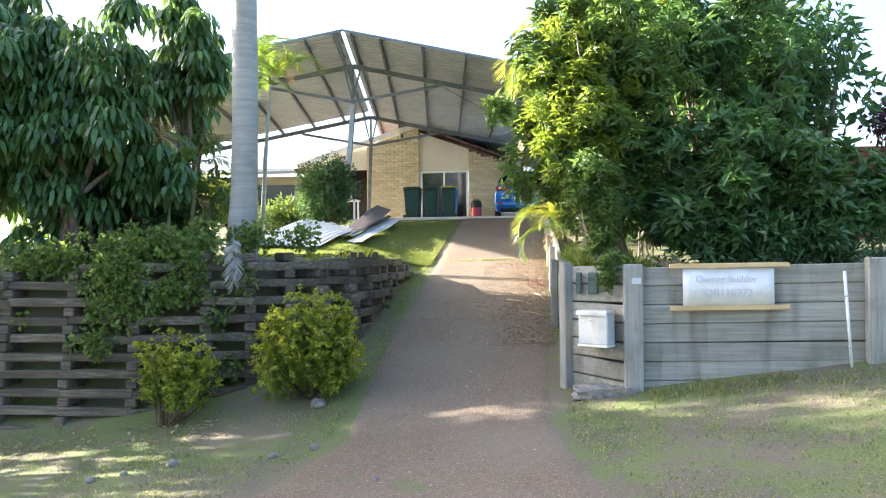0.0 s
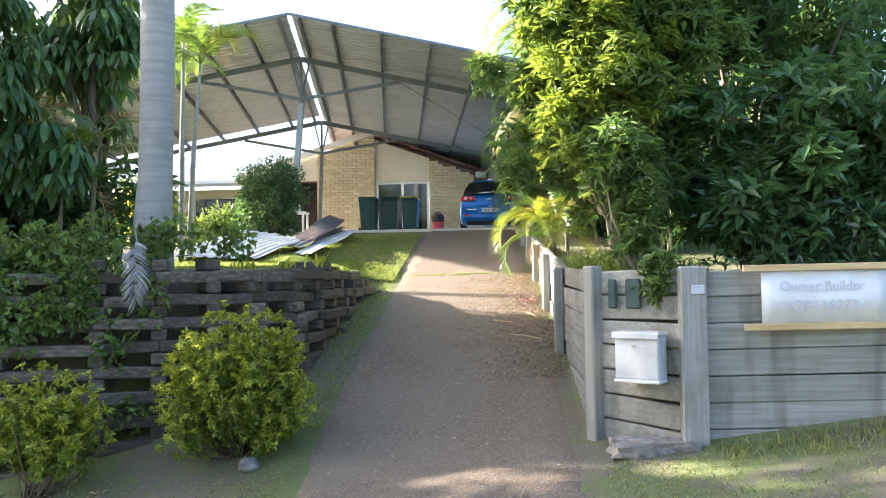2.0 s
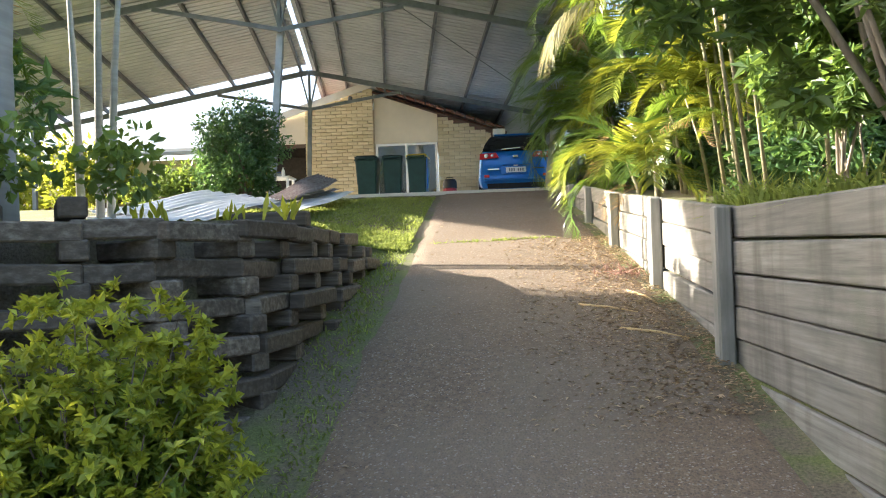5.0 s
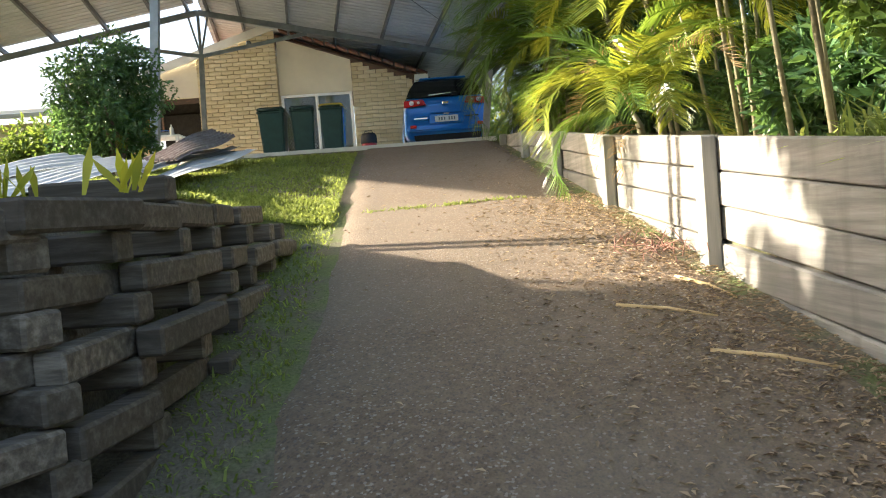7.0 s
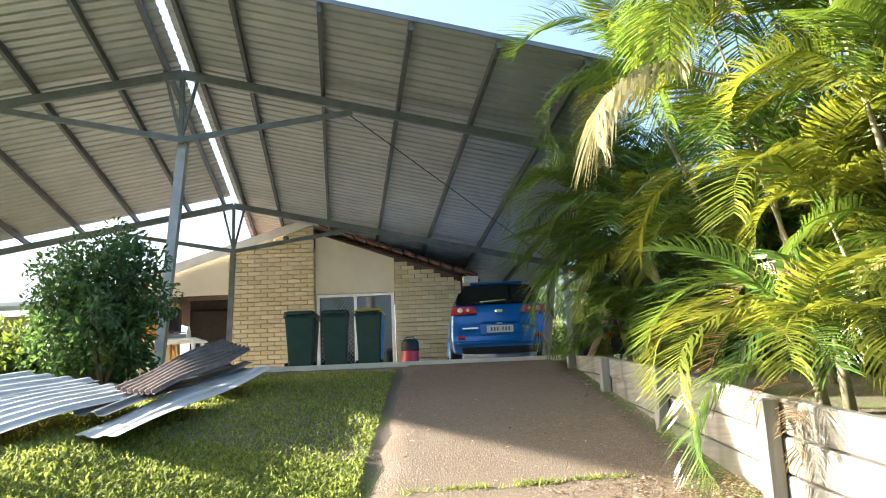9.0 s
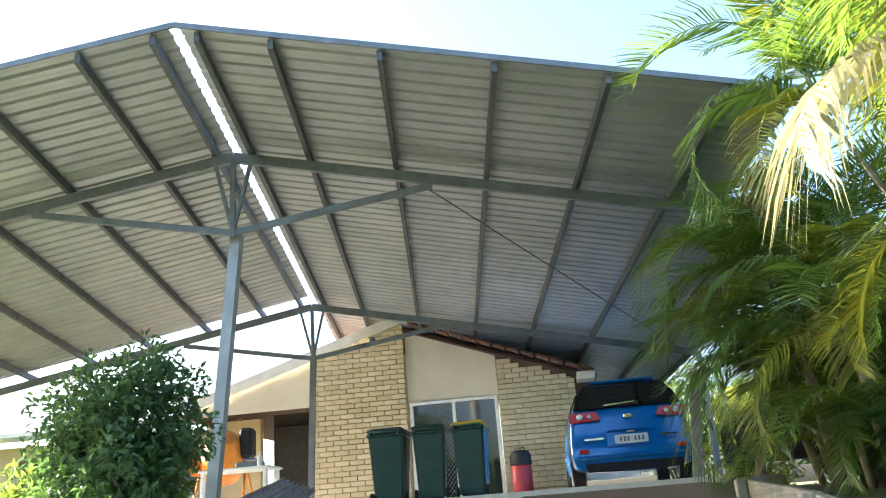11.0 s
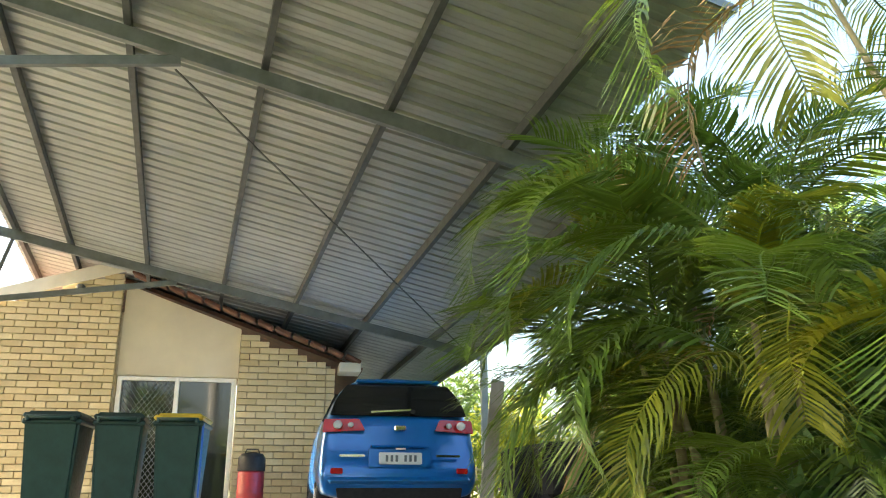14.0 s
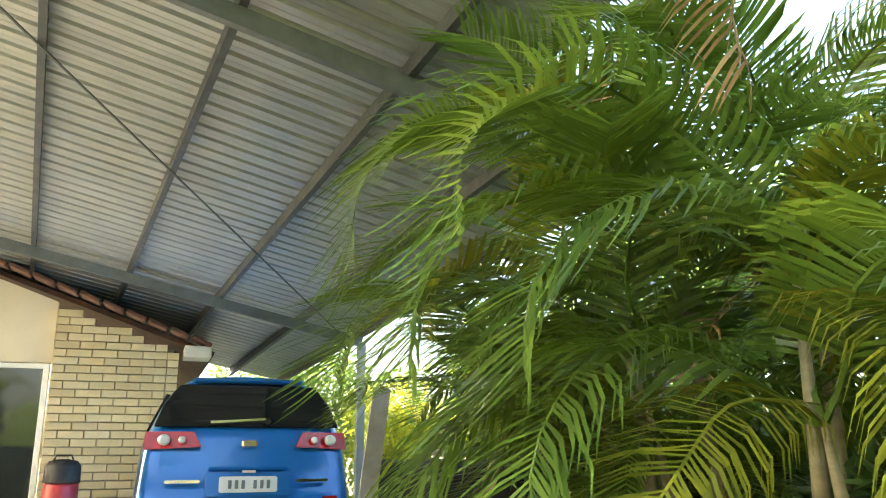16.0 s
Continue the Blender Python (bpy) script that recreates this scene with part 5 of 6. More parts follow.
    part("number_light", box(0.1, 0.02, 0.02, (0, 0.0, 0.8)), M["lamp_clear"], root)


make_car()


# ---------------------------------------------------------------- front fence things
def make_mailbox():
    root = empty("mailbox", pose(2.16, 9.39, 0.36, 0, 0, -34), "pale grey metal mailbox with a flap lid on sleepers", "mailbox")
    bm = box(0.36, 0.17, 0.34, (0, -0.1, 0.18), 0.012)
    part("body", bm, M["mailbox"], root)
    part("lid", box(0.38, 0.2, 0.03, (0, -0.11, 0.365), 0.008), M["mailbox"], root)
    part("lid_lip", box(0.38, 0.012, 0.045, (0, -0.212, 0.35), 0.004), M["mailbox"], root)
    part("base_tray", box(0.37, 0.19, 0.025, (0, -0.105, 0.0), 0.006), M["zinc"], root)
    part("lock", lathe([(0.012, 0), (0.012, 0.012)], 10), M["chrome"], root).matrix_local = pose(-0.02, -0.19, 0.27, 90, 0, 0)
    part("label_bar", box(0.06, 0.004, 0.012, (0.06, -0.188, 0.27)), M["letter"], root)
    for x in (-0.1, 0.1):
        part("bracket", box(0.03, 0.05, 0.2, (x, 0.0, 0.18), 0.004), M["steel"], root)


def make_house_plate():
    root = empty("house_plaque", pose(2.06, 9.5, 0.97, 0, 0, -34), "two dark green bars fixed to the sleeper panel", "plaque")
    for x, w in ((-0.13, 0.075), (0.05, 0.13)):
        part("bar", box(w, 0.03, 0.24, (x, -0.035, 0.06), 0.012), M["numeral"], root)


def text_part(name, body, size, at, rot, mat, parent, label=""):
    cu = bpy.data.curves.new(name, "FONT")
    cu.body, cu.size, cu.extrude, cu.align_x = body, size, 0.0015, "CENTER"
    tmp = bpy.data.objects.new(name, cu)
    me = bpy.data.meshes.new_from_object(tmp)
    bpy.data.objects.remove(tmp)
    me.materials.clear()
    me.materials.append(mat)
    ob = new(name, me)
    ob.parent = parent
    ob.matrix_local = pose(*at, *rot)
    if label:
        ob["label"] = label
    return ob


def make_sign():
    root = empty("notice_sign", pose(3.48, FENCE_Y - 0.02, 0.98), "white notice sheet between two pine battens on the sleeper wall", "sign")
    bm = bmesh.new()
    n = 12
    pts = [[bm.verts.new((-0.47 + 0.94 * i / n, -0.035 - 0.008 * math.sin(i * 1.1), z)) for i in range(n + 1)] for z in (-0.21, 0.21)]
    for i in range(n):
        bm.faces.new((pts[0][i], pts[0][i + 1], pts[1][i + 1], pts[1][i]))
    sheet = part("sheet", bm, M["white"], root, smooth=True)
    sheet.modifiers.new("thick", "SOLIDIFY").thickness = 0.004
    part("batten", beam((-0.61, -0.05, 0.235), (0.62, -0.05, 0.245), 0.035, 0.05, bevel=0.004), M["batten"], root)
    part("batten", beam((-0.61, -0.05, -0.215), (0.62, -0.05, -0.205), 0.035, 0.05, bevel=0.004), M["batten"], root)
    text_part("writing", "Owner Builder", 0.105, (-0.02, -0.05, 0.06), (90, 0, 0), M["letter"], sheet, "pale grey letters")
    text_part("writing", "QB116272", 0.115, (0, -0.05, -0.09), (90, 0, 0), M["letter"], sheet, "pale grey letters")


def make_stake():
    root = empty("white_stake", pose(4.68, FENCE_Y - 0.08, base_z(4.68, 9.2) - 0.02), "thin white marker stake leaning on the sleeper wall", "stake")
    h = 1.02
    part("rod", tube([(0.03, 0, 0), (-0.02, 0.03, h)], 0.017, 8), M["white"], root)
    for z in (0.22, 0.75):
        part("collar", tube([(0.03 - 0.05 * z, 0.03 * z, z), (0.03 - 0.05 * (z + 0.02), 0.03 * z, z + 0.02)], 0.021, 8), M["letter"], root)


make_mailbox()
make_house_plate()
make_sign()
make_stake()
tag = empty("post_tag", pose(2.52, FENCE_Y - 0.1, 1.08), "small pale plate nailed to the fence post", "plate")
part("plate", box(0.1, 0.012, 0.07, (0, 0, 0), 0.004), M["letter"], tag)
tag.matrix_world = pose(2.52, FENCE_Y - 0.103, 1.06)


def make_footing():
    root = empty("concrete_footing", pose(2.2, 9.25, base_z(2.2, 9.25)), "broken lump of pale concrete at the foot of the fence", "concrete")
    bm = bmesh.new()
    bmesh.ops.create_icosphere(bm, subdivisions=3, radius=1)
    for v in bm.verts:
        k = 1 + 0.25 * noise.noise(v.co * 2.2)
        v.co = Vector((max(-0.33, min(0.33, v.co.x * 0.45)) * k, max(-0.16, min(0.16, v.co.y * 0.24)) * k, max(-0.05, min(0.07, v.co.z * 0.15)) * k))
    part("lump", bm, M["stone"], root)


make_footing()


def make_rock(x, y, r, label, z=None, flat=0.7):
    root = empty("rock", pose(x, y, (ground_z(x, y) if z is None else z), 0, 0, random.uniform(0, 360)), label, "rock", "loose stones")
    bm = bmesh.new()
    bmesh.ops.create_icosphere(bm, subdivisions=2, radius=r)
    for v in bm.verts:
        v.co *= 1 + 0.35 * noise.noise(v.co / r * 1.1 + Vector((x, y, 0)))
        v.co.z = v.co.z * flat + r * flat * 0.55
    part("stone", bm, M["stone"], root, smooth=True)


make_rock(-1.2, 10.0, 0.1, "rounded grey stone on the verge")
for x, y, r in ((-2.26, 8.27, 0.07), (-1.17, 8.17, 0.05), (-0.81, 8.38, 0.05), (-3.0, 8.0, 0.05), (-2.7, 8.1, 0.04), (0.1, 7.0, 0.03), (-0.75, 15.4, 0.035)):
    make_rock(x, y, r, "small pale stone on the ground")

# ---------------------------------------------------------------- loose sheets on the lawn
def make_sheet(bl, br, tr, tl, mat, label, ribs, amp=0.025):
    """A bent ribbed sheet between four corners, its ribs running from foot to head."""
    bl, br, tr, tl = Vector(bl), Vector(br), Vector(tr), Vector(tl)
    root = empty("roofing_sheet", Matrix.Translation(bl), label, "roofing sheet", "loose roofing sheets")
    n, rows = ribs * 6, 10
    v, f = [], []
    for j in range(rows + 1):
        for i in range(n + 1):
            s, t = i / n, j / rows
            p = bl.lerp(br, s).lerp(tl.lerp(tr, s), t)
            h = (0, 0.15, 1, 1, 0.15, 0)[i % 6]
            p.z += amp * h + 0.02 * math.sin(t * 7 + s * 3 + bl.x)
            v.append(p - bl)
    k = n + 1
    f = [(j * k + i, j * k + i + 1, (j + 1) * k + i + 1, (j + 1) * k + i) for j in range(rows) for i in range(n)]
    ob = soup("panel", v, f, M[mat], root)
    ob.modifiers.new("thick", "SOLIDIFY").thickness = 0.003


make_sheet((-4.3, 15.9, 1.59), (-2.75, 15.7, 1.56), (-2.55, 19.0, 2.05), (-3.7, 19.2, 2.11), "zinc", "loose pale zinc roofing sheets lying on the lawn", 8)
make_sheet((-4.5, 16.4, 1.71), (-3.7, 16.3, 1.69), (-3.3, 19.4, 2.15), (-4.1, 19.5, 2.24), "zinc", "loose pale zinc roofing sheet lying on the lawn", 4)
make_sheet((-2.45, 16.95, 1.67), (-2.1, 16.75, 1.63), (-2.0, 21.3, 2.30), (-2.5, 21.4, 2.34), "zinc", "long pale zinc sheet lying on the grass", 2, 0.012)
make_sheet((-2.8, 17.5, 1.83), (-2.4, 17.3, 1.77), (-2.3, 21.6, 2.39), (-2.75, 21.7, 2.40), "steel", "dull grey folded sheet on the pile", 2, 0.03)
make_sheet((-2.78, 18.4, 2.01), (-2.3, 18.0, 1.93), (-2.35, 21.6, 2.54), (-2.75, 21.8, 2.72), "rust", "weathered brown corrugated sheet leaning on the pile", 7, 0.03)
for x, y, r in ((-3.6, 18.7, 0.13), (-2.6, 19.6, 0.13), (-2.9, 20.8, 0.14), (-3.6, 20.4, 0.14)):
    make_rock(x, y, r, "rubble stone under the loose roofing sheets", None, 0.8)


def make_table():
    root = empty("work_table", pose(-4.75, 26.0, SLAB_Z), "white plastic work table with tools on it", "table")
    part("tabletop", box(1.1, 0.7, 0.04, (0, 0, 0.73), 0.012), M["white"], root)
    for x in (-0.48, 0.48):
        for y in (-0.28, 0.28):
            part("leg", box(0.06, 0.06, 0.72, (x, y, 0.36), 0.01), M["white"], root)
    t = empty("tool_box", pose(-4.6, 26.0, SLAB_Z + 0.75), "grey blue tool box on the work table", "tool box")
    part("body", box(0.4, 0.22, 0.09, (0, 0, 0.05), 0.02), M["steel"], t)
    part("handle", tube([(-0.1, 0, 0.09), (-0.1, 0, 0.13), (0.1, 0, 0.13), (0.1, 0, 0.09)], 0.01, 6), M["blue_plastic"], t)
    t = empty("plastic_bottle", pose(-4.4, 25.85, SLAB_Z + 0.75), "clear white plastic bottle on the table", "bottle")
    part("body", lathe([(0.035, 0), (0.04, 0.02), (0.04, 0.14), (0.015, 0.19), (0.015, 0.22)], 12), M["white"], t)


# added strip: the sun on the slab's front edge, as pale colour
strip = box(4.3, 0.06, 0.07, (-0.4, 23.27, 2.395))
edge = soup("slab_edge", [tuple(v.co) for v in strip.verts], [(0, 1, 3, 2), (4, 6, 7, 5), (0, 4, 5, 1), (2, 3, 7, 6), (0, 2, 6, 4), (1, 5, 7, 3)], M["fascia"])
tagged(edge, "strip on the carport slab's edge with sunlight put into its pale colour", "slab edge", kind="structure")

make_table()


def make_mixer():
    root = empty("cement_mixer", pose(-5.5, 27.2, SLAB_Z), "orange cement mixer with a black motor cover", "cement mixer")
    bm = lathe([(0.12, -0.4), (0.32, -0.34), (0.38, -0.05), (0.38, 0.08), (0.2, 0.4), (0.18, 0.42)], 20)
    bm.transform(pose(0, 0, 1.05, 35, 25, 0))
    part("drum", bm, M["orange"], root)
    part("motor_cover", box(0.22, 0.3, 0.5, (0.42, 0, 1.25), 0.05), M["black"], root)
    for s in (-1, 1):
        part("frame_leg", tube([(s * 0.45, -0.35, 0.02), (s * 0.38, 0, 0.95), (s * 0.45, 0.35, 0.02)], 0.025, 8), M["orange"], root)
    part("axle", tube([(-0.45, 0, 0.92), (0.45, 0, 0.92)], 0.03, 8), M["orange"], root)
    bm = lathe([(0.2, -0.015), (0.23, -0.015), (0.23, 0.015), (0.2, 0.015)], 24)
    bm.transform(pose(-0.5, 0, 1.0, 0, 90, 0))
    part("tilt_wheel", bm, M["orange"], root)


make_mixer()


# neighbour's wall and white sheets beside the car
def make_neighbour():
    root = empty("neighbour_wall", pose(9.5, 16.2, 1.5), "red brick neighbouring wall behind the garden trees", "wall")
    part("wall", box(6.0, 0.25, 2.4, (0.4, 0, 0.5), 0.02), M["red_wall"], root)
    part("coping", box(6.1, 0.32, 0.08, (0.4, 0, 1.74), 0.02), M["red_wall"], root)


make_neighbour()
lean = empty("fibre_board", pose(1.66, 24.2, SLAB_Z), "pale fibre cement board leaning beside the car", "board")
part("board", beam((0, 0, 0), (0.2, 0.12, 1.36), 0.13, 0.02, (0, 1, 0), bevel=0.003), M["slab"], lean)
lean = empty("timber_board", pose(2.75, 24.3, SLAB_Z), "pale plank leaning among stored goods", "board")
part("plank", beam((-0.4, 0, 0), (0.25, 0.1, 1.25), 0.1, 0.025, (0, 1, 0), bevel=0.003), M["batten"], lean)
crate = empty("dark_trailer", pose(3.3, 25.4, SLAB_Z), "dark covered trailer in the shade with a red lamp", "trailer")
part("tub", box(1.3, 2.0, 0.6, (0, 0.9, 0.55), 0.05), M["dark"], crate)
part("tail_lamp", box(0.12, 0.03, 0.08, (-0.4, -0.12, 0.45), 0.01), M["lamp_red"], crate)
for s in (-1, 1):
    bm = lathe([(0.12, -0.08), (0.27, -0.08), (0.27, 0.08), (0.12, 0.08)], 18)
    bm.transform(pose(s * 0.6, 0.9, 0.27, 0, 90, 0))
    part("wheel", bm, M["black"], crate)

# greenery behind the carport
make_shrub("back_tree", (4.6, 33.0, 2.2), blobs(70, 4.6, 33.0, 3.6, 1.5, 1.5, 1.4, 0.2, 0.45, 0.1), 3800, 0.15, "leaf_lime", "sunlit pale green shrubs beyond the carport posts", "shrub", 8, 0.4, 0.03)
make_shrub("back_shrub", (3.9, 24.6, 2.2), blobs(60, 3.8, 24.4, 3.5, 0.7, 0.9, 1.0, 0.15, 0.35, 0.1), 3200, 0.14, "leaf_dark", "thin dark shrub among the stored goods", "shrub", 8, 0.38, 0.015)
make_shrub("back_shrub", (3.2, 35.5, 2.3), blobs(60, 3.4, 36, 4.0, 2.6, 1.5, 1.9, 0.3, 0.7, 0.2), 6000, 0.17, "leaf_mid", "sunlit leafy shrubs behind the carport", "shrub", 8, 0.45, 0.03)
make_shrub("back_tree", (6.5, 31, 2.2), blobs(70, 6.5, 30, 4.0, 2.0, 4.5, 2.0, 0.5, 0.9, 0.2), 7000, 0.24, "leaf_mid", "leafy boundary trees beside the carport", "tree", 8, 0.4, 0.05)
make_shrub("boundary_hedge", (6.6, 21, 2.2), blobs(130, 6.4, 20.5, 3.3, 0.8, 5.5, 1.7, 0.35, 0.6, 0.1), 15000, 0.22, "leaf_dark", "dark hedge along the side boundary", "hedge", 8, 0.4, 0.04)
make_shrub("boundary_tree", (6.2, 24.5, 2.2), blobs(80, 6.0, 24.8, 4.6, 1.7, 2.6, 1.7, 0.3, 0.6, 0.1), 5500, 0.2, "leaf_mid", "light green leafy tree at the side boundary", "tree", 8, 0.4, 0.04)
# unseen trees behind the camera, added for the door glass to reflect
for x in (-16, -6, 3, 13):
    make_shrub("street_tree", (x, -22, -0.3), blobs(60, x, -22, 4.2, 4.5, 2.5, 3.6, 0.7, 1.2, 0.1), 4200, 0.45, "leaf_mid", "unseen leafy tree added for the door glass to reflect", "tree", 6, 0.45, 0.09)
make_shrub("back_tree", (-13, 30, 2.3), blobs(60, -14, 29, 3.6, 3.0, 2.0, 1.6, 0.6, 1.0, 0.2), 6000, 0.22, "leaf_lime", "sunlit garden trees beyond the lawn", "tree", 6, 0.45, 0.05)


# ---------------------------------------------------------------- vines, grass, litter
def blades(name, spots, h, w, mat, label, category, lean=0.5):
    v, f = [], []
    for x, y, z in spots:
        a = random.uniform(0, math.tau)
        s = Vector((math.cos(a), math.sin(a), 0))
        hh = h * random.uniform(0.5, 1.3)
        t = Vector((random.gauss(0, lean), random.gauss(0, lean), 1)).normalized()
        p = Vector((x, y, z - 0.01))
        k = len(v)
        q = p + t * hh * 0.55
        r = p + (t + Vector((t.x, t.y, -0.3)) * 0.8).normalized() * hh
        v += [p - s * w, p + s * w, q + s * w * 0.8, q - s * w * 0.8, r]
        f += [(k, k + 1, k + 2, k + 3), (k + 3, k + 2, k + 4)]
    ob = soup(name, v, f, M[mat])
    return tagged(ob, label, category, kind="stuff")


def scatter(n, x0, x1, y0, y1, keep=None):
    out = []
    while len(out) < n:
        x, y = random.uniform(x0, x1), random.uniform(y0, y1)
        if keep is None or keep(x, y):
            out.append((x, y, ground_z(x, y)))
    return out


def patchy(scale, cut, seed):
    return lambda x, y: noise.noise((x * scale, y * scale, seed)) + random.uniform(-0.3, 0.3) > cut


lawn = scatter(60000, -4.2, -0.62, 13.6, 22.6, lambda x, y: behind_crib(x, y) or y > 16.2)
lawn += scatter(45000, -4.2, -0.62, 13.4, 17.5, lambda x, y: behind_crib(x, y) or y > 16.2)
blades("lawn_grass", lawn, 0.055, 0.007, "grass", "short green lawn grass lit by sun", "grass", 0.7)
edge = scatter(2600, -1.05, -0.58, 10.6, 17, lambda x, y: not behind_crib(x, y, 0.1) and random.random() < 1 - abs(x + 0.8) * 2)
blades("edge_grass", edge, 0.06, 0.006, "grass", "grass strip along the driveway edge", "grass", 0.7)
verge = scatter(12000, -6, -0.75, 6.0, 10.2, lambda x, y: patchy(0.9, 0.05 + 0.1 * step(7.5, 9.5, y), 3)(x, y) and x < drive_edges(y)[0])
verge += scatter(9000, 1.75, 6.5, 5.2, 9.1, lambda x, y: patchy(0.8, 0.0, 7)(x, y) and x > drive_edges(y)[1])
blades("verge_grass", verge, 0.05, 0.006, "grass_dry", "patchy short grass on the verge", "grass", 0.7)
foot = scatter(1300, 2.6, 6.5, 8.7, 9.15, lambda x, y: patchy(1.6, 0.0, 11)(x, y) and random.random() < (y - 8.6) / 0.5)
blades("fence_foot_grass", foot, 0.12, 0.006, "grass_dry", "taller grass at the foot of the sleeper wall", "grass", 0.5)
joint = [(x + random.gauss(0, 0.02), 16.78 + 0.1 * (x - 0.3) + random.gauss(0, 0.035), base_z(x, 16.78 + 0.1 * (x - 0.3))) for x in [random.triangular(-0.45, 1.2, 0.7) for _ in range(2400)]]
blades("joint_grass", [p for p in joint if patchy(5, 0.0, 4)(p[0], p[1])], 0.055, 0.006, "grass", "thin grass growing in a driveway joint", "grass", 0.7)
bed = scatter(600, 1.95, 2.9, 10.2, 13.0, patchy(1.3, 0.0, 2))
bed += [(x + random.gauss(0, 0.18), y + random.gauss(0, 0.25), bed_z(x, y)) for x, y in ((2.1, 12.3), (2.15, 12.9), (2.2, 11.6), (2.1, 10.9)) for _ in range(260)]
bed = [p for p in bed if p[0] > 1.9]
blades("bed_grass", bed, 0.32, 0.012, "grass", "long weedy grass on top of the retaining wall", "grass", 0.5)


def make_weeds():
    for x, y, h, n in ((-1.15, 12.75, 0.2, 9), (-1.45, 12.3, 0.13, 10), (-1.75, 11.8, 0.14, 10)):
        root = empty("weed", pose(x, y, yard_z(x, y)), "yellow green upright weed growing on the crib wall", "weed", "weeds on the wall")
        v, f = [], []
        for _ in range(n):
            a = random.uniform(0, math.tau)
            side = Vector((math.cos(a), math.sin(a), 0))
            lean = Vector((random.gauss(0, 0.3), random.gauss(0, 0.3), 1)).normalized()
            foot2 = Vector((random.gauss(0, 0.05), random.gauss(0, 0.05), 0))
            k = len(v)
            hh = h * random.uniform(0.6, 1.2)
            v += [foot2 - side * 0.008, foot2 + side * 0.008, foot2 + lean * hh * 0.6 + side * 0.02, foot2 + lean * hh * 0.6 - side * 0.02, foot2 + lean * hh]
            f += [(k, k + 1, k + 2, k + 3), (k + 3, k + 2, k + 4)]
        soup("foliage", v, f, M["leaf_lime"], root)


make_weeds()


def vine():
    spots = []
    for _ in range(150):
        x = random.choice((random.uniform(-6.5, -2.4), random.uniform(-4.4, -3.0)))
        h = random.random() ** 0.5
        foot_z = base_z(x, crib_y(x))
        top = float(np.interp(x, [-9, -5.4, -4, -2.8], [1.08, 1.14, 1.32, 1.45]))
        z = foot_z + (top + 0.15 - foot_z) * h
        y = crib_y(x) + 0.16 * (z - foot_z) - 0.08
        if noise.noise((x * 0.9, z * 1.1, 4)) + 0.55 * h > 0.2:
            spots.append((x, y + (0.3 if z > top else 0), z, random.uniform(0.1, 0.22)))
    for _ in range(60):
        x = random.uniform(-6, -1.7)
        spots.append((x, crib_y(x) + random.uniform(0.3, 0.9), float(np.interp(x, [-9, -5.4, -4, -2.8], [1.15, 1.2, 1.38, 1.5])) + random.uniform(0, 0.25), random.uniform(0.12, 0.25)))
    v, f = leaf_cloud(spots, 9500, 0.08, (1, 0.6, 1), slim=0.7, flat=0.7)
    tagged(soup("vine", v, f, M["leaf_vine"]), "green creeper spilling over the old crib wall", "creeper", kind="stuff")


vine()


def litter():
    v, f = [], []
    spots = scatter(5200, 0.5, 1.74, 11.2, 16.8, lambda x, y: random.random() < 0.12 + 0.95 * max(0, x - 0.85)) + scatter(350, -0.5, 1.7, 5.6, 20) + scatter(160, -5.5, -2.0, 9.2, 10.2) + scatter(250, 1.5, 1.74, 15, 22)
    for x, y, z in spots:
        z = base_z(x, y) + 0.02
        a = random.uniform(0, math.tau)
        L = random.uniform(0.008, 0.027) * (2.6 if x < -1.5 else 1)
        d, s = Vector((math.cos(a), math.sin(a), random.uniform(-0.2, 0.3))), Vector((-math.sin(a), math.cos(a), random.uniform(-0.3, 0.3)))
        p = Vector((x, y, z))
        k = len(v)
        v += [p - d * L, p + s * L * 0.35 + Vector((0, 0, 0.006)), p + d * L, p - s * L * 0.35 + Vector((0, 0, 0.006))]
        f += [(k, k + 1, k + 2), (k, k + 2, k + 3)]
    tagged(soup("leaf_litter", v, f, M["litter"]), "dry brown leaves and twigs on the driveway", "leaf litter", kind="stuff")


litter()


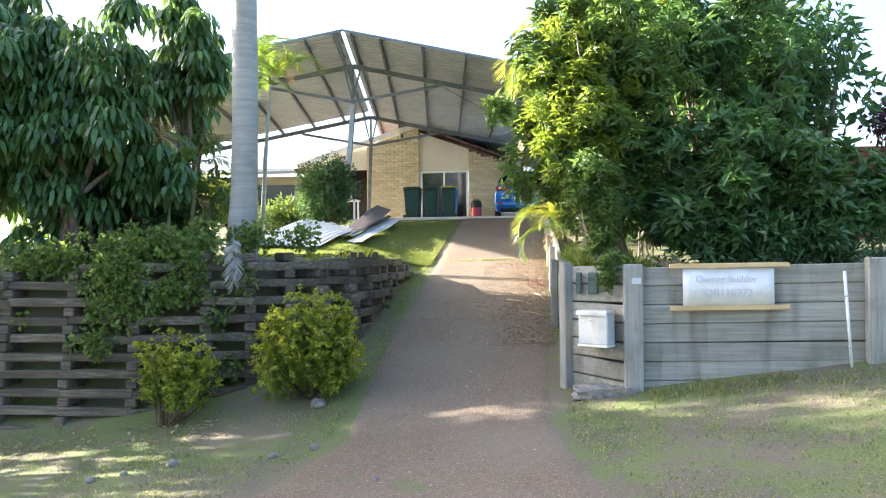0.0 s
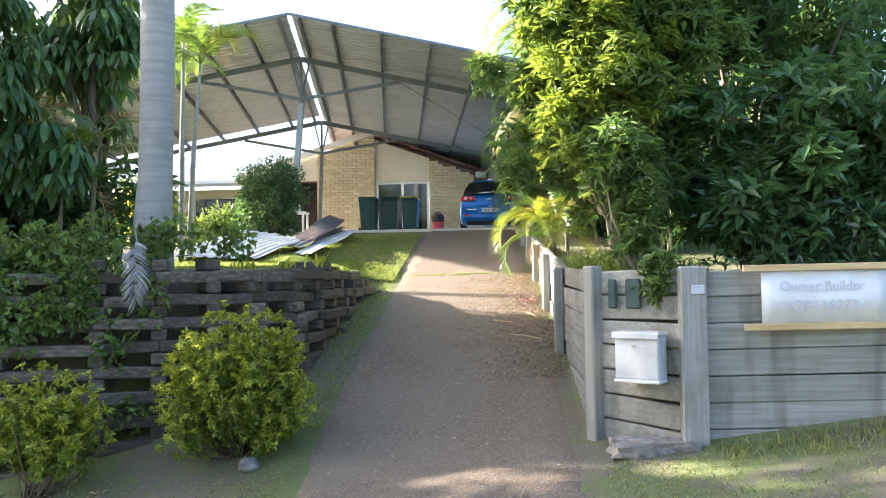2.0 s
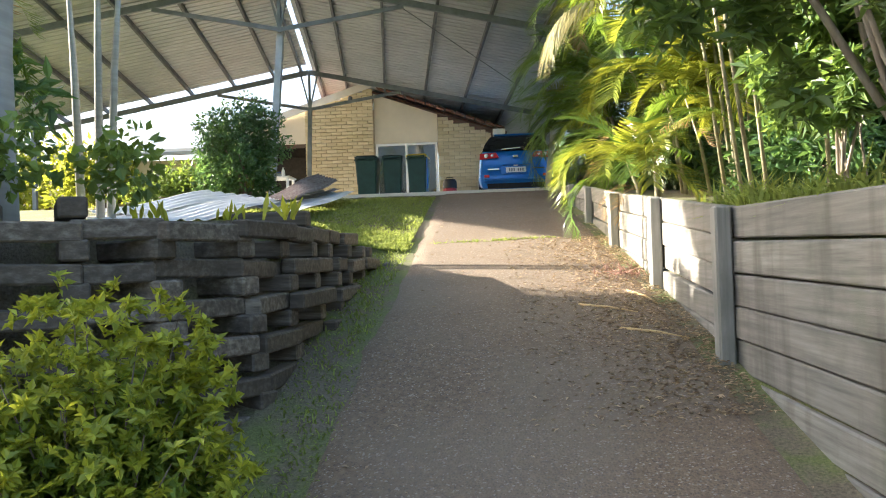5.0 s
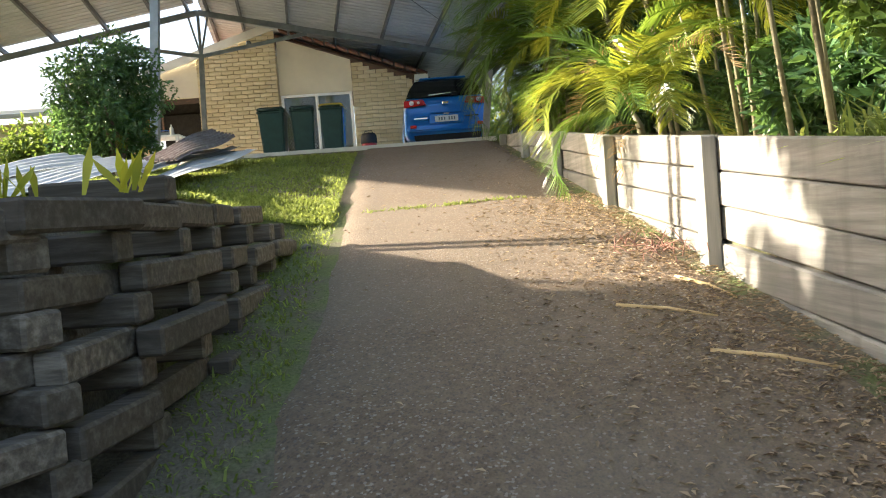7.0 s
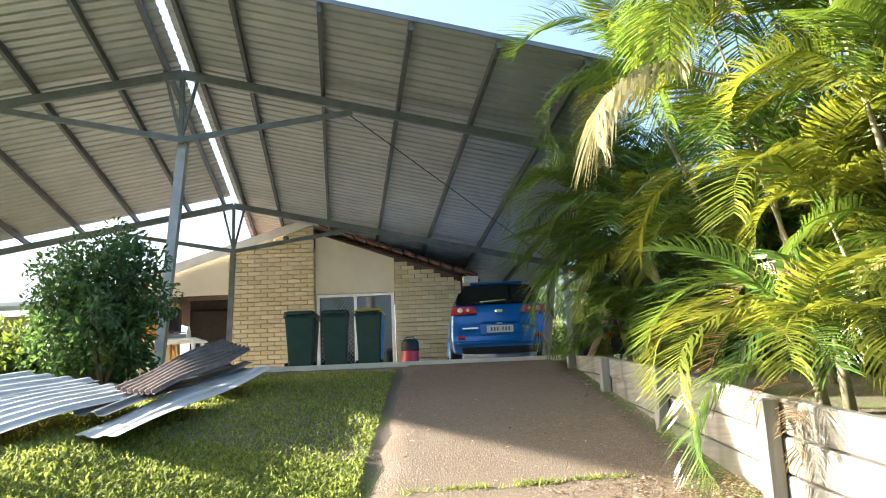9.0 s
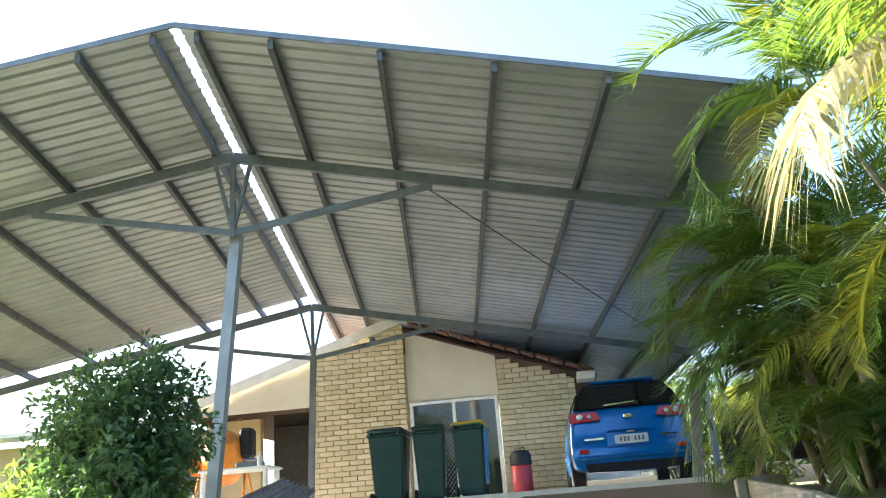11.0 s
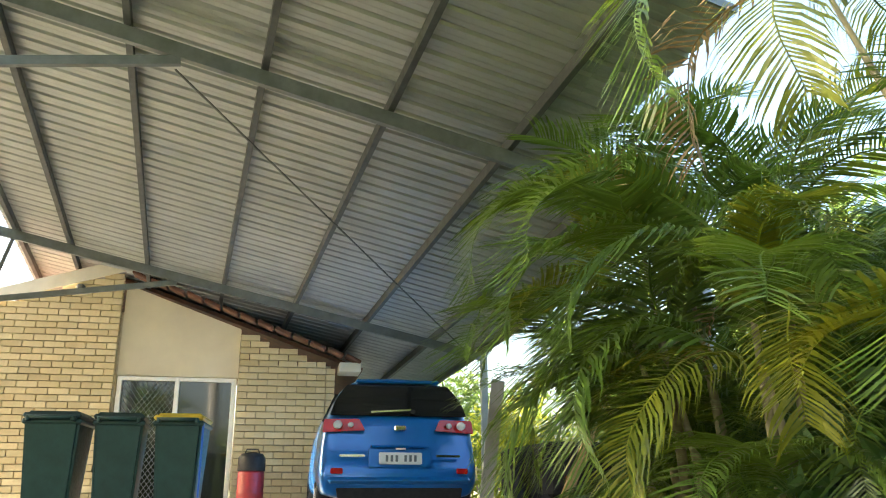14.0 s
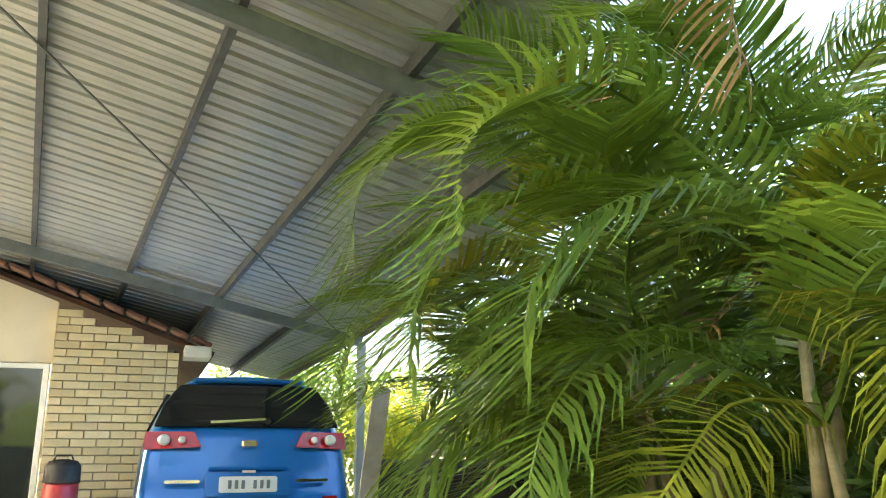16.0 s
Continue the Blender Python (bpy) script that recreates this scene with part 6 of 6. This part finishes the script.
def make_twigs():
    root = empty("twig_pile", pose(1.5, 14.3, base_z(1.5, 14.3)), "reddish dry twigs and fallen flower stalks beside the retaining wall", "twigs")
    for _ in range(60):
        a = Vector((random.gauss(0, 0.12), random.gauss(0, 0.3), random.uniform(0.0, 0.06)))
        d = Vector((random.gauss(0, 0.6), random.gauss(0, 1), random.uniform(0, 0.9))).normalized() * random.uniform(0.06, 0.22)
        if a.x + d.x > 0.2 or a.x > 0.2:
            a.x, d.x = min(a.x, 0.15), -abs(d.x)
        t2 = tube([a, a + d * 0.55 + Vector((0, 0, 0.02)), a + d], [0.0035, 0.003, 0.0015], 4)
        part("twig", t2, M["twig"], root)
    for p, q in (((-0.5, -0.9), (-0.1, -1.2)), ((-0.05, -0.5), (0.1, -0.95)), ((-0.3, -1.6), (0.1, -1.9))):
        st = empty("palm_stick", pose(1.5 + p[0], 14.3 + p[1], base_z(1.5 + p[0], 14.3 + p[1])), "pale dry stick lying on the driveway", "stick", "fallen sticks")
        e = Vector((q[0] - p[0], q[1] - p[1], base_z(1.5 + q[0], 14.3 + q[1]) - base_z(1.5 + p[0], 14.3 + p[1])))
        part("stick", tube([(0, 0, 0.012), e * 0.5 + Vector((0.02, 0, 0.02)), e + Vector((0, 0, 0.012))], [0.012, 0.01, 0.006], 6), M["batten"], st)


make_twigs()


# ---------------------------------------------------------------- bricks of the house front
def lay_bricks():
    me = bpy.data.meshes.new("brick")
    full = box(0.288, 0.1, 0.088, (0, 0, 0), 0.004)
    full.to_mesh(me)
    full.free()
    me.materials.append(M["brick"])
    half = bpy.data.meshes.new("brick")
    b2 = box(0.138, 0.1, 0.088, (0, 0, 0), 0.004)
    b2.to_mesh(half)
    b2.free()
    half.materials.append(M["brick"])
    walls = [o for o in HOUSE.children if o.name.split(".")[0] == "wall"][:2]
    for owner, x0, x1, z_at in ((walls[0], -4.68, -2.71, lambda x: 5.42 + 0.32 * (x + 4.68)), (walls[1], -0.9, 0.53, lambda x: 5.13 - 0.36 * (x + 0.9))):
        for row in range(36):
            z = SLAB_Z + 0.05 + 0.1 * row
            x = x0
            first = row % 2
            while x < x1 - 0.05:
                w = 0.15 if (first and x == x0) or x + 0.3 > x1 + 0.02 else 0.3
                if z + 0.05 < z_at(x + w / 2) + 0.05:
                    ob = new("brick", me if w == 0.3 else half)
                    ob.parent = owner
                    ob.location = (x + w / 2, WALL_Y - 0.025 + random.uniform(-0.003, 0.003), z)
                x += w


lay_bricks()
